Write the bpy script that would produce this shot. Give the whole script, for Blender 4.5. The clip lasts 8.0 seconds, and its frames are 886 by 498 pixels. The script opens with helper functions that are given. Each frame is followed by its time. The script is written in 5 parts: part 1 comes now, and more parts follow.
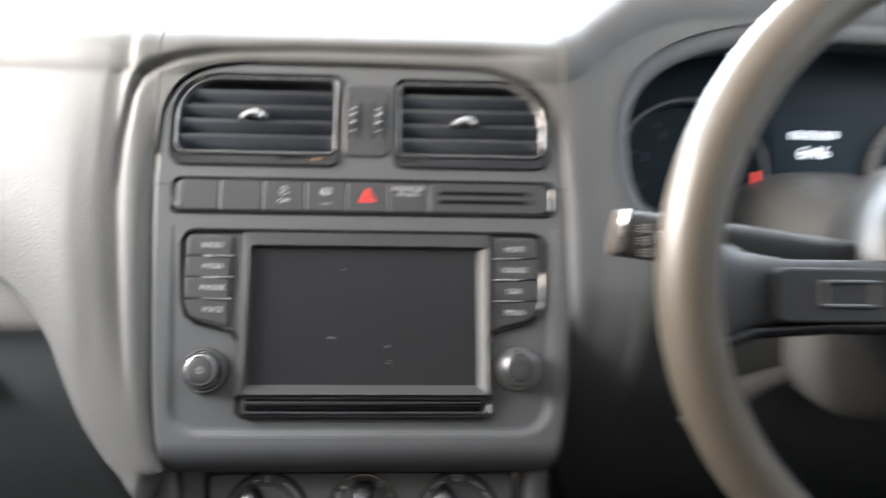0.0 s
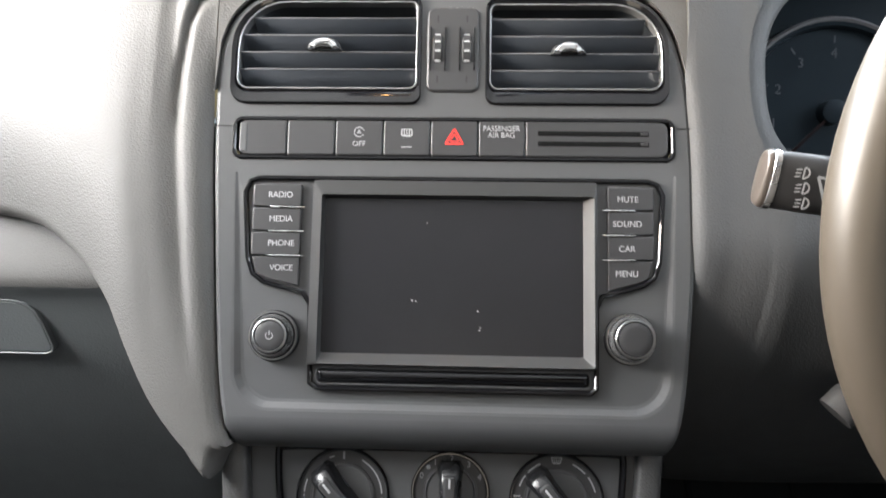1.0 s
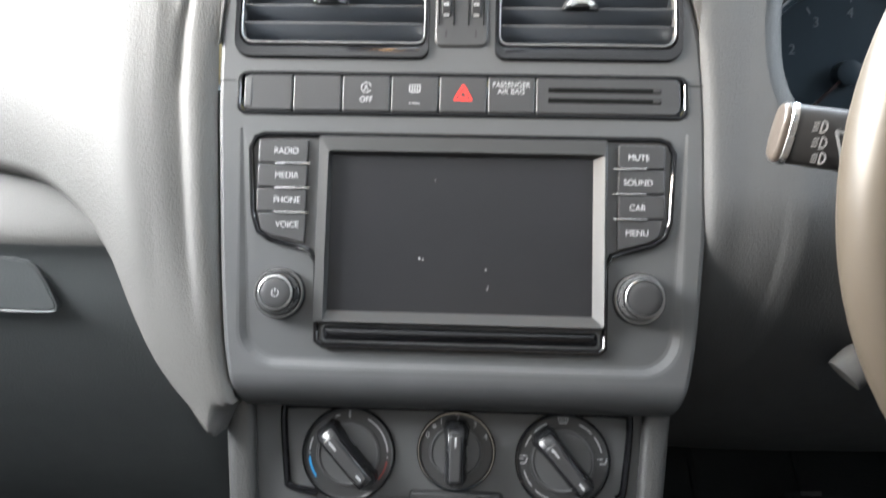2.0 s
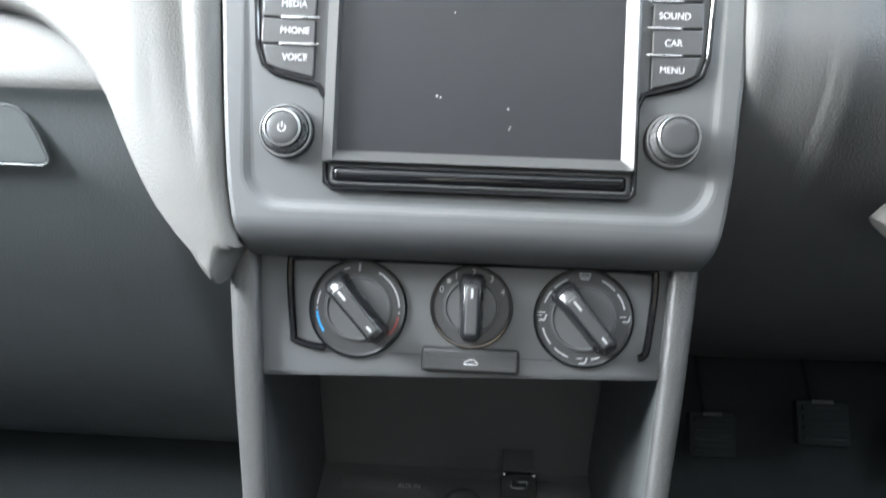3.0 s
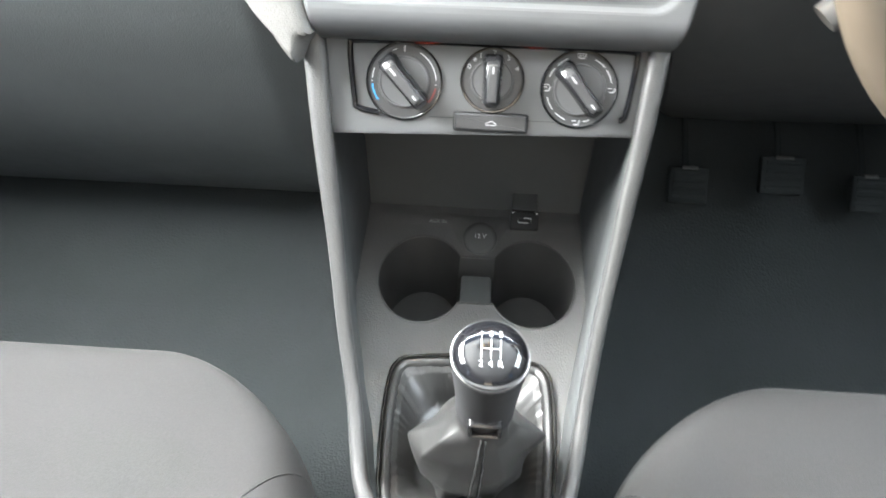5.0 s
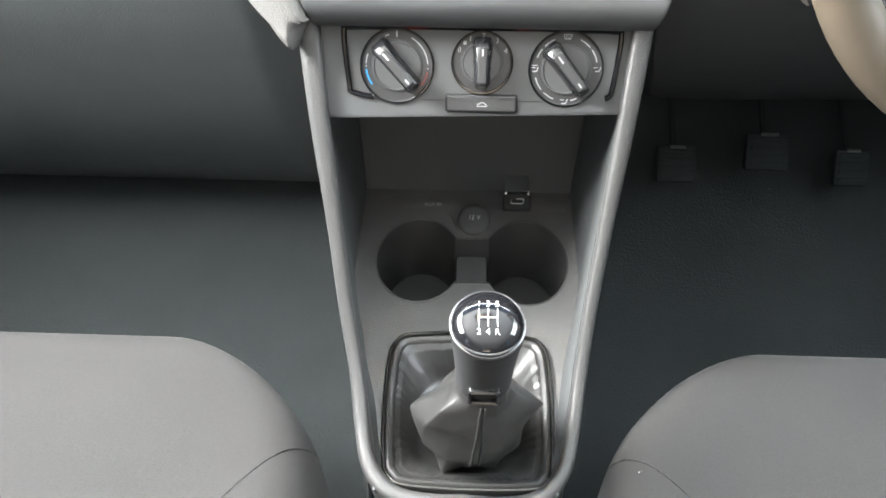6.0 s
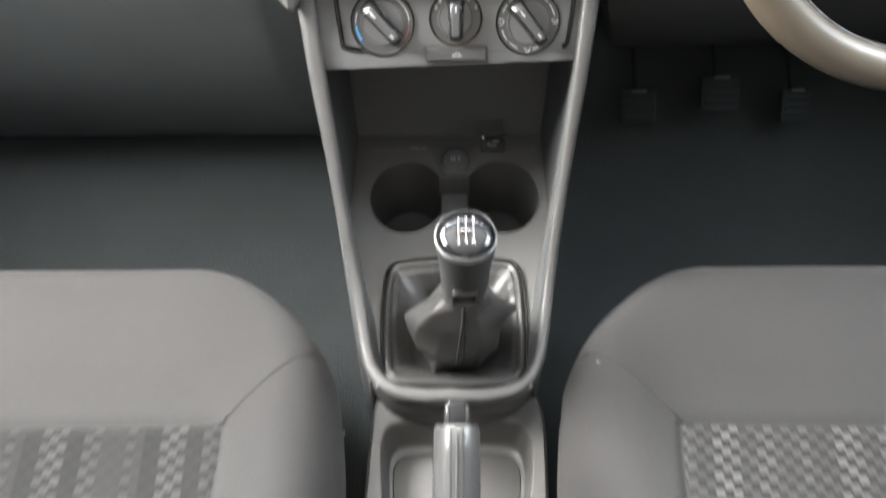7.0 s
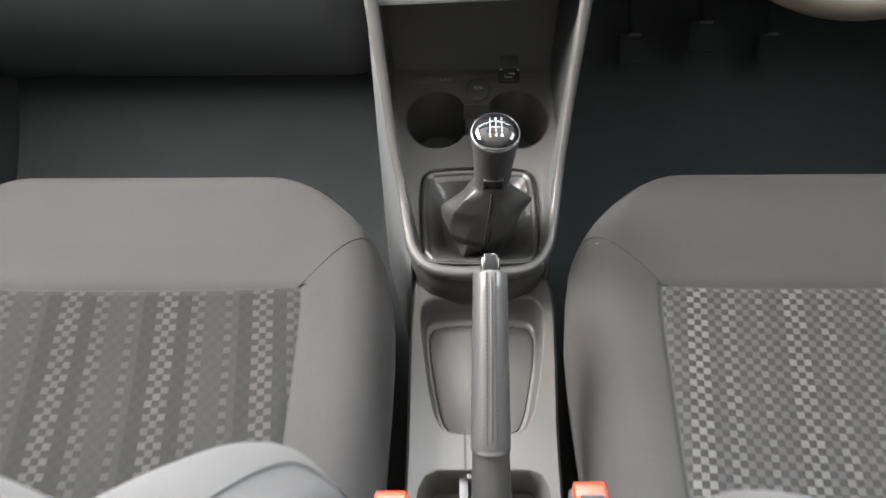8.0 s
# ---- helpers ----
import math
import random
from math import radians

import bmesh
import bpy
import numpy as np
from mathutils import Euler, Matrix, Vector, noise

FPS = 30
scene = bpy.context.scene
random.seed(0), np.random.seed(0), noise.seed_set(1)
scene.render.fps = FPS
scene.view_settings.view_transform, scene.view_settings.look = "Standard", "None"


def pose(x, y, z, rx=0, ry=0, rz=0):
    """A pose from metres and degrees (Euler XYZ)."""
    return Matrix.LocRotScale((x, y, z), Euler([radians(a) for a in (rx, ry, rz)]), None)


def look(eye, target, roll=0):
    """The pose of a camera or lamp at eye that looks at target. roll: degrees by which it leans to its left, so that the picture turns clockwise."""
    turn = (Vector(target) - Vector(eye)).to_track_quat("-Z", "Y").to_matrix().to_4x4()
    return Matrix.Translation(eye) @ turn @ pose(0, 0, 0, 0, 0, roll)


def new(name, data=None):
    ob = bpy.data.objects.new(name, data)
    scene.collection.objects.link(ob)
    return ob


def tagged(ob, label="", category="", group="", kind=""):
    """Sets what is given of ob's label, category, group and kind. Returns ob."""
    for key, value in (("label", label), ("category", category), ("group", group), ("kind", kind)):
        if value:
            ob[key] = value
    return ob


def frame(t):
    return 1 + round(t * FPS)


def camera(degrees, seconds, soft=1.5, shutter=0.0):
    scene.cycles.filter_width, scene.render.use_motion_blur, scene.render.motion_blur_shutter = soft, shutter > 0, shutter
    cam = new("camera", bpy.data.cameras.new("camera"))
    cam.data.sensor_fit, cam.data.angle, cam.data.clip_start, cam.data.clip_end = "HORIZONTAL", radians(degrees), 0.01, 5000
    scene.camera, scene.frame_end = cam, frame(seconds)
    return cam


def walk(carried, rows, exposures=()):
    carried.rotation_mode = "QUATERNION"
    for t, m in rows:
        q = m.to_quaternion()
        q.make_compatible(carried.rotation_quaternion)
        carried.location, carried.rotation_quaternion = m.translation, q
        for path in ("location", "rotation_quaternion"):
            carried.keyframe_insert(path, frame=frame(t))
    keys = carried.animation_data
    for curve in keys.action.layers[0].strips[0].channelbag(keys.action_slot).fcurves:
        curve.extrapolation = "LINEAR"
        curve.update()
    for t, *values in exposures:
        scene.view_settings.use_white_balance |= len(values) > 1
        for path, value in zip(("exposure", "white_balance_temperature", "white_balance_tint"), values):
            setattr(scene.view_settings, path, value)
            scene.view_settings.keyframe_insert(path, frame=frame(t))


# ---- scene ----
# ---- camera ----
cam = camera(64.16, 8.0, soft=1.6, shutter=0.8)
walk(cam, [
    (-0.1, look((0.0320, -0.4510, 0.7722), (0.0715, 0.0355, 0.6595), 1.40)),
    (0.0, look((0.0268, -0.4285, 0.7732), (0.0523, 0.0554, 0.6498), 1.45)),
    (0.2, look((0.0169, -0.3839, 0.7748), (0.0145, 0.0949, 0.6308), 1.52)),
    (0.5, look((0.0126, -0.3658, 0.7605), (-0.0115, 0.1124, 0.6164), 0.99)),
    (1.0, look((0.0113, -0.3680, 0.7575), (-0.0092, 0.1061, 0.5997), 0.06)),
    (1.2, look((0.0127, -0.3660, 0.7602), (-0.0072, 0.1061, 0.5966), -0.21)),
    (2.3, look((0.0053, -0.3676, 0.7289), (-0.0149, 0.0969, 0.5450), 0.67)),
    (2.5, look((0.0046, -0.3658, 0.7132), (-0.0152, 0.0942, 0.5183), 0.74)),
    (3.0, look((-0.0019, -0.3678, 0.6788), (-0.0202, 0.0905, 0.4797), 1.49)),
    (3.5, look((-0.0029, -0.3727, 0.6736), (-0.0267, 0.0786, 0.4596), 0.98)),
    (4.0, look((-0.0027, -0.3811, 0.6733), (-0.0259, 0.0591, 0.4373), 1.51)),
    (4.5, look((-0.0151, -0.4246, 0.7038), (-0.0336, -0.0366, 0.3891), 3.27)),
    (5.0, look((-0.0097, -0.4725, 0.7447), (-0.0273, -0.1050, 0.4062), 1.30)),
    (5.2, look((-0.0047, -0.4848, 0.7470), (-0.0235, -0.1156, 0.4104), -0.12)),
    (6.5, look((-0.0129, -0.5019, 0.7566), (-0.0226, -0.1446, 0.4070), 0.08)),
    (7.0, look((-0.0049, -0.5777, 0.7942), (-0.0100, -0.2330, 0.4320), -0.93)),
    (7.5, look((-0.0265, -0.6602, 0.8203), (-0.0329, -0.3351, 0.4405), -0.89)),
    (8.0, look((-0.0385, -0.7345, 0.8541), (-0.0422, -0.4053, 0.4777), -0.74)),
], exposures=[(0.0, 0.98, 6150, 10), (1.2, 1.08, 6150, 10), (2.5, 1.74, 5850, 6), (3.5, 2.48, 5700, 4), (4.5, 2.5, 5850, 4), (5.0, 3.0, 6100, 6), (5.2, 3.0, 6100, 6), (6.5, 2.5, 6300, 8), (7.0, 2.4, 6400, 9), (8.0, 2.06, 6500, 10)])

# ---- light ----
world = bpy.data.worlds.new("sky")
scene.world = world
world.use_nodes = True
wn = world.node_tree
sky = wn.nodes.new("ShaderNodeTexSky")
sky.sky_type = "NISHITA"
sky.sun_disc = False
sky.sun_elevation = radians(12)
sky.sun_rotation = radians(256)
wn.links.new(sky.outputs["Color"], wn.nodes["Background"].inputs["Color"])
wn.nodes["Background"].inputs["Strength"].default_value = 0.15

sun = new("sun", bpy.data.lights.new("sun", "SUN"))
sun.data.energy = 3.0
sun.data.angle = radians(20)
sun.data.color = (1.0, 0.76, 0.50)
sun.matrix_world = look((-0.765, -0.32, 0.89), (0.174, -0.08, 0.69))


def window_light(name, eye, target, w, h, watts, colour, spread=180):
    lamp = new(name, bpy.data.lights.new(name, "AREA"))
    lamp.data.shape, lamp.data.size, lamp.data.size_y = "RECTANGLE", w, h
    lamp.data.energy, lamp.data.color = watts, colour
    lamp.data.spread = radians(spread)
    lamp.matrix_world = look(eye, target)
    return lamp


# daylight in the openings of the cabin
window_light("windscreen_daylight", (0.0, 0.62, 1.12), (0.0, 0.0, 0.55), 1.25, 0.5, 46, (0.90, 0.96, 1.0))
window_light("side_daylight_passenger", (-0.74, 0.03, 1.00), (0.0, 0.0, 0.60), 0.76, 0.32, 23.5, (1.0, 0.965, 0.92))
window_light("side_daylight_driver", (0.74, 0.04, 1.00), (0.0, 0.04, 0.55), 0.80, 0.32, 5.5, (0.93, 0.97, 1.0))
window_light("rear_daylight", (0.05, -2.0, 1.05), (0.05, -0.3, 0.5), 0.9, 0.3, 1.5, (1.0, 0.76, 0.50))


# ---- materials ----
def plain(name, colour, rough=0.5, metal=0.0, coat=0.0, grain=0.0, grain_size=400.0, spread=0.12, rough_spread=0.08, spec=0.5):
    """A surface with blotchy colour, uneven gloss and an optional pebbled grain; sizes per metre."""
    m = bpy.data.materials.new(name)
    m.use_nodes = True
    nt = m.node_tree
    b = nt.nodes["Principled BSDF"]
    b.inputs["Metallic"].default_value = metal
    b.inputs["Specular IOR Level"].default_value = spec
    b.inputs["Coat Weight"].default_value = coat
    b.inputs["Coat Roughness"].default_value = 0.05
    tc = nt.nodes.new("ShaderNodeTexCoord")
    n1 = nt.nodes.new("ShaderNodeTexNoise")
    n1.inputs["Scale"].default_value, n1.inputs["Detail"].default_value = 14, 6
    nt.links.new(tc.outputs["Object"], n1.inputs["Vector"])
    ramp = nt.nodes.new("ShaderNodeMapRange")
    ramp.inputs["To Min"].default_value, ramp.inputs["To Max"].default_value = 1 - spread, 1 + spread
    nt.links.new(n1.outputs["Fac"], ramp.inputs["Value"])
    mix = nt.nodes.new("ShaderNodeVectorMath")
    mix.operation = "SCALE"
    mix.inputs[0].default_value = colour
    nt.links.new(ramp.outputs["Result"], mix.inputs["Scale"])
    nt.links.new(mix.outputs["Vector"], b.inputs["Base Color"])
    n2 = nt.nodes.new("ShaderNodeTexNoise")
    n2.inputs["Scale"].default_value, n2.inputs["Detail"].default_value = 55, 8
    nt.links.new(tc.outputs["Object"], n2.inputs["Vector"])
    rr = nt.nodes.new("ShaderNodeMapRange")
    rr.inputs["To Min"].default_value, rr.inputs["To Max"].default_value = max(0.02, rough - rough_spread), min(1, rough + rough_spread)
    nt.links.new(n2.outputs["Fac"], rr.inputs["Value"])
    nt.links.new(rr.outputs["Result"], b.inputs["Roughness"])
    if grain:
        v = nt.nodes.new("ShaderNodeTexVoronoi")
        v.feature = "SMOOTH_F1"
        v.inputs["Scale"].default_value, v.inputs["Smoothness"].default_value = grain_size, 0.4
        warp = nt.nodes.new("ShaderNodeTexNoise")
        warp.inputs["Scale"].default_value = grain_size * 0.5
        add = nt.nodes.new("ShaderNodeVectorMath")
        add.operation = "MULTIPLY_ADD"
        add.inputs[1].default_value = (0.55 / grain_size,) * 3
        nt.links.new(tc.outputs["Object"], warp.inputs["Vector"])
        nt.links.new(warp.outputs["Color"], add.inputs[0])
        nt.links.new(tc.outputs["Object"], add.inputs[2])
        nt.links.new(add.outputs["Vector"], v.inputs["Vector"])
        bump = nt.nodes.new("ShaderNodeBump")
        bump.inputs["Strength"].default_value = grain
        bump.inputs["Distance"].default_value = 0.35 / grain_size
        bump.invert = True
        nt.links.new(v.outputs["Distance"], bump.inputs["Height"])
        nt.links.new(bump.outputs["Normal"], b.inputs["Normal"])
    return m


def woven(name, colour, check=None, scale=900.0, base=0.14, contrast=0.95, lean=0.0):
    """Woven seat cloth, plain or with columns of small squares of several greys."""
    m = bpy.data.materials.new(name)
    m.use_nodes = True
    nt = m.node_tree
    L = nt.links.new
    b = nt.nodes["Principled BSDF"]
    b.inputs["Roughness"].default_value = 0.92
    b.inputs["Specular IOR Level"].default_value = 0.2
    b.inputs["Sheen Weight"].default_value = 0.03
    b.inputs["Sheen Roughness"].default_value = 0.5
    tc = nt.nodes.new("ShaderNodeTexCoord")
    n = nt.nodes.new("ShaderNodeTexNoise")
    n.inputs["Scale"].default_value, n.inputs["Detail"].default_value = 9, 8
    L(tc.outputs["Object"], n.inputs["Vector"])
    fine = nt.nodes.new("ShaderNodeTexNoise")
    fine.inputs["Scale"].default_value, fine.inputs["Detail"].default_value = scale, 2
    L(tc.outputs["Object"], fine.inputs["Vector"])

    def op(kind, a, c=None, d=None):
        k = nt.nodes.new("ShaderNodeMath")
        k.operation = kind
        for i, s in enumerate((a, c, d)):
            if s is None:
                continue
            if isinstance(s, (int, float)):
                k.inputs[i].default_value = s
            else:
                L(s, k.inputs[i])
        return k.outputs[0]

    level = op("ADD", op("MULTIPLY", n.outputs["Fac"], 0.25), op("MULTIPLY_ADD", fine.outputs["Fac"], 0.5, 0.62))
    if check:
        size, period, start = check
        sep = nt.nodes.new("ShaderNodeSeparateXYZ")
        L(tc.outputs["Object"], sep.inputs[0])
        gx, gy = op("DIVIDE", op("SUBTRACT", op("ADD", sep.outputs["X"], op("MULTIPLY", op("ADD", sep.outputs["Y"], 0.209), lean)), start), size), op("DIVIDE", sep.outputs["Y"], size)
        col = op("FLOOR", gx)
        odd = op("FLOORED_MODULO", op("ADD", col, op("FLOOR", gy)), 2)
        k = op("FLOORED_MODULO", col, period)
        # three columns of squares in each repeat: strong, middling, faint
        strong = op("LESS_THAN", k, 2.5)
        mid = op("MULTIPLY", op("GREATER_THAN", k, 4.5), op("LESS_THAN", k, 6.5))
        single = op("MULTIPLY", op("GREATER_THAN", k, 9.5), op("LESS_THAN", k, 10.5))
        gap = op("ADD", op("MULTIPLY", op("GREATER_THAN", k, 2.5), op("LESS_THAN", k, 4.5)), op("GREATER_THAN", k, 11.5))
        force = op("ADD", op("MULTIPLY_ADD", strong, 0.72 - base, base), op("ADD", op("MULTIPLY", mid, 0.5 - base * 0.8), op("MULTIPLY", single, 0.45 - base)))
        wn_ = nt.nodes.new("ShaderNodeTexWhiteNoise")
        wn_.noise_dimensions = "2D"
        comb = nt.nodes.new("ShaderNodeCombineXYZ")
        L(col, comb.inputs[0])
        L(op("FLOOR", gy), comb.inputs[1])
        L(comb.outputs[0], wn_.inputs["Vector"])
        some = op("MULTIPLY_ADD", wn_.outputs["Value"], 0.5, 0.75)
        lift = op("MULTIPLY", op("MULTIPLY", odd, force), some)
        sink = op("MULTIPLY", op("SUBTRACT", 1, odd), op("MULTIPLY", force, -0.22))
        level = op("MULTIPLY", level, op("ADD", op("MULTIPLY_ADD", lift, contrast, 0.78), op("MULTIPLY_ADD", gap, -0.9 * max(0, 0.32 - base), sink)))
    mix = nt.nodes.new("ShaderNodeVectorMath")
    mix.operation = "SCALE"
    mix.inputs[0].default_value = colour
    L(level, mix.inputs["Scale"])
    L(mix.outputs["Vector"], b.inputs["Base Color"])
    bump = nt.nodes.new("ShaderNodeBump")
    bump.inputs["Strength"].default_value, bump.inputs["Distance"].default_value = 0.35, 0.0006
    L(fine.outputs["Fac"], bump.inputs["Height"])
    L(bump.outputs["Normal"], b.inputs["Normal"])
    return m


def glow(name, colour, strength):
    m = bpy.data.materials.new(name)
    m.use_nodes = True
    b = m.node_tree.nodes["Principled BSDF"]
    b.inputs["Base Color"].default_value = (*colour, 1)
    b.inputs["Emission Color"].default_value = (*colour, 1)
    b.inputs["Emission Strength"].default_value = strength
    return m


M_PAD = plain("grained_dash_plastic", (0.086, 0.083, 0.079), 0.58, grain=0.50, grain_size=860, spec=0.35)
M_LOWER = plain("lower_dash_plastic", (0.082, 0.088, 0.090), 0.5, grain=0.3, grain_size=700)
M_KNEE = plain("driver_side_plastic", (0.066, 0.067, 0.068), 0.62, grain=0.42, grain_size=860, spec=0.3)
M_FASCIA = plain("satin_fascia_plastic", (0.068, 0.069, 0.071), 0.46, grain=0.06, grain_size=1500, spec=0.45)
M_BUTTON = plain("button_plastic", (0.030, 0.030, 0.031), 0.45, grain=0.05, grain_size=1500)
M_GLOSS = plain("piano_black", (0.006, 0.006, 0.007), 0.07, rough_spread=0.03, spec=0.4)
M_SCREEN = plain("dark_screen_glass", (0.018, 0.018, 0.020), 0.22, rough_spread=0.03, spec=0.35)
M_BEZEL = plain("screen_bezel_plastic", (0.030, 0.030, 0.030), 0.46, grain=0.03, grain_size=1500, rough_spread=0.02, spec=0.34)
M_CHROME = plain("satin_chrome", (0.72, 0.72, 0.72), 0.26, metal=1.0)
M_RUBBER = plain("matt_rubber", (0.018, 0.018, 0.019), 0.7)
M_KNURL = plain("knob_metal_paint", (0.30, 0.30, 0.30), 0.3, metal=0.7)
M_RING = plain("thin_bright_ring", (0.40, 0.40, 0.40), 0.30, metal=1.0)
M_CONSOLE = plain("console_plastic", (0.098, 0.097, 0.096), 0.36, grain=0.4, grain_size=600)
M_TUNNEL = plain("tunnel_plastic", (0.060, 0.0582, 0.0565), 0.42, grain=0.25, grain_size=800)
M_LEATHER = plain("black_leatherette", (0.024, 0.0234, 0.0227), 0.40, grain=0.12, grain_size=700, spec=0.75)
M_FRAME = plain("polished_dark_frame", (0.06, 0.058, 0.055), 0.2, metal=0.7)
# tan in the base colour stands in for warm sun glare on the rim
M_WHEEL = plain("sunlit_wheel_leather", (0.070, 0.057, 0.042), 0.40, grain=0.06, grain_size=1300, spec=0.7)
M_GRIP = plain("handbrake_leather", (0.042, 0.042, 0.042), 0.32, grain=0.3, grain_size=700)
M_THREAD = plain("black_thread", (0.012, 0.012, 0.012), 0.8)
M_CLOTH = woven("grey_seat_cloth", (0.0275, 0.0267, 0.0266))
# one checked cloth in two tones, each seat's light put into its colour
M_CHECK = woven("passenger_check_cloth_dark", (0.0165, 0.0160, 0.0160), (0.0070, 14, 0.1225), base=0.07, contrast=1.15, lean=0.15)
M_CHECK_ALL = woven("driver_check_cloth_light", (0.0250, 0.0244, 0.0240), (0.0070, 14, -0.1465), base=0.27, contrast=2.3, lean=-0.21)
M_RAILS = plain("rail_plastic", (0.048, 0.0475, 0.047), 0.36, grain=0.55, grain_size=900, rough_spread=0.02, spec=0.6)
M_FLANK = plain("flank_plastic", (0.085, 0.088, 0.090), 0.7, spec=0.2)
# gauge print and needle: deep shade under the hood put into their colours
M_SHADEPRINT = plain("shaded_gauge_print", (0.060, 0.067, 0.074), 0.6, spec=0.1)
M_NEEDLE = plain("shaded_red_needle", (0.006, 0.0012, 0.0012), 0.5, spec=0.1)
M_WELL = plain("footwell_plastic", (0.075, 0.080, 0.082), 0.85, spec=0.1)
# console plastic darkened, the shade inside the pocket put into its colour
M_POCKET_SHADE = plain("shaded_pocket_plastic", (0.064, 0.067, 0.068), 0.6, grain=0.2, grain_size=700)
M_HANDLE = plain("dial_handle_plastic", (0.012, 0.012, 0.013), 0.26, spec=0.4)
M_LEVER = plain("lever_plastic", (0.024, 0.0237, 0.0235), 0.5, grain=0.25, grain_size=800)
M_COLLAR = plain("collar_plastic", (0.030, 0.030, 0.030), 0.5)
M_PEDAL = plain("pedal_rubber", (0.026, 0.029, 0.030), 0.9, spec=0.03)
# lighter colour that stands in for glints of light on the pedals
M_GLINT = plain("pedal_glint_paint", (0.055, 0.056, 0.056), 0.5, spec=0.3)
M_CARPET = plain("dark_grey_carpet", (0.0275, 0.0308, 0.0320), 0.95, grain=0.5, grain_size=350, spec=0.1)
M_LINER = plain("grey_headliner", (0.78, 0.77, 0.75), 0.95)
M_DOOR = plain("door_card_plastic", (0.085, 0.088, 0.09), 0.7, spec=0.2)
M_PRINT = plain("white_print", (0.36, 0.365, 0.37), 0.6)
M_VOID = plain("slot_black", (0.004, 0.004, 0.004), 0.6, spec=0.1)
M_DIMPRINT = plain("grey_print", (0.30, 0.30, 0.30), 0.6)
M_RED = plain("red_print", (0.75, 0.045, 0.035), 0.5)
# red print with the shadow over the arc put into its colour
M_SHADERED = plain("shaded_red_print", (0.20, 0.035, 0.03), 0.6)
M_BLUE = plain("blue_print", (0.03, 0.28, 0.62), 0.5)
M_BUCKLE = plain("red_buckle_plastic", (0.44, 0.028, 0.007), 0.4)
M_DISPLAY = glow("lit_display_print", (0.85, 0.9, 0.95), 0.9)
M_REDLIT = glow("lit_red_scale", (0.7, 0.05, 0.03), 0.5)
M_RIM = plain("grey_trim", (0.11, 0.11, 0.115), 0.3)
M_SLAT = plain("slat_plastic", (0.052, 0.060, 0.072), 0.40)
M_DUCT = plain("vent_duct_plastic", (0.045, 0.052, 0.061), 0.5)
M_STALKTIP = plain("stalk_tip_plastic", (0.075, 0.062, 0.052), 0.3)
M_SATIN = plain("satin_metal", (0.17, 0.17, 0.17), 0.38, metal=1.0)
M_BULB = glow("warm_bulb", (1.0, 0.50, 0.16), 60)
# bluish lift in the colour stands in for reflection on the cover glass
M_GAUGE = plain("gauge_face", (0.016, 0.022, 0.028), 0.35, spec=0.03)


# ---- mesh helpers ----
def part(name, bm, material, parent=None, label="", m=None, sharp=40):
    bmesh.ops.recalc_face_normals(bm, faces=bm.faces)
    me = bpy.data.meshes.new(name)
    bm.to_mesh(me)
    bm.free()
    me.materials.append(material)
    me.shade_smooth()
    me.set_sharp_from_angle(angle=radians(sharp))
    ob = new(name, me)
    if parent:
        ob.parent = parent
    if m is not None:
        ob.matrix_basis = m
    if label:
        tagged(ob, label)
    return ob


def thing(name, m, label, category, group="", kind=""):
    ob = new(name)
    ob.empty_display_size = 0.02
    ob.matrix_basis = m
    return tagged(ob, label, category, group, kind)


def I():
    return Matrix.Identity(4)


def rbox(w, d, h, r=0.002, m=None, seg=2, bm=None):
    """A box of that width, depth and height about its middle, with rounded edges."""
    bm = bm or bmesh.new()
    g = bmesh.ops.create_cube(bm, size=1, matrix=(m or I()) @ Matrix.Diagonal((w, d, h, 1)))
    if r:
        es = list({e for v in g["verts"] for e in v.link_edges})
        bmesh.ops.bevel(bm, geom=es, offset=r, segments=seg, profile=0.5, affect="EDGES")
    return bm


def rrect(x0, z0, x1, z1, r=0.004, n=5, radii=None):
    """Outline (x, z), anticlockwise from the lower right corner; radii: br, tr, tl, bl."""
    rs = radii or (r,) * 4
    out = []
    for (cx, cz, a0), q in zip(((x1, z0, -90), (x1, z1, 0), (x0, z1, 90), (x0, z0, 180)), rs):
        px = cx - q if cx == x1 else cx + q
        pz = cz - q if cz == z1 else cz + q
        for i in range(n + 1):
            a = radians(a0 + 90 * i / n)
            out.append((px + q * math.cos(a), pz + q * math.sin(a)))
    return out


def loft(rings, closed=True, cap=(False, False), bm=None):
    bm = bm or bmesh.new()
    vs = [[bm.verts.new(p) for p in r] for r in rings]
    for a, b in zip(vs, vs[1:]):
        n = len(a)
        for i in range(n if closed else n - 1):
            j = (i + 1) % n
            bm.faces.new((a[i], a[j], b[j], b[i]))
    if cap[0]:
        bm.faces.new(vs[0])
    if cap[1]:
        bm.faces.new(vs[-1])
    return bm


def at_depth(outline, y):
    return [(x, y, z) for x, z in outline]


def inset(outline, k):
    """The outline moved inwards by k (outwards if negative)."""
    n = len(outline)
    out = []
    for i in range(n):
        a, b, c = Vector(outline[i - 1]), Vector(outline[i]), Vector(outline[(i + 1) % n])
        e1, e2 = (b - a), (c - b)
        e1 = e1.normalized() if e1.length > 1e-9 else e2.normalized()
        e2 = e2.normalized() if e2.length > 1e-9 else e1
        nrm = Vector((-(e1.y + e2.y), e1.x + e2.x))
        nrm = nrm.normalized() / max(0.5, math.cos(e1.angle(e2) / 2) if e1.length and e2.length else 1)
        out.append(tuple(b + nrm * k))
    return out


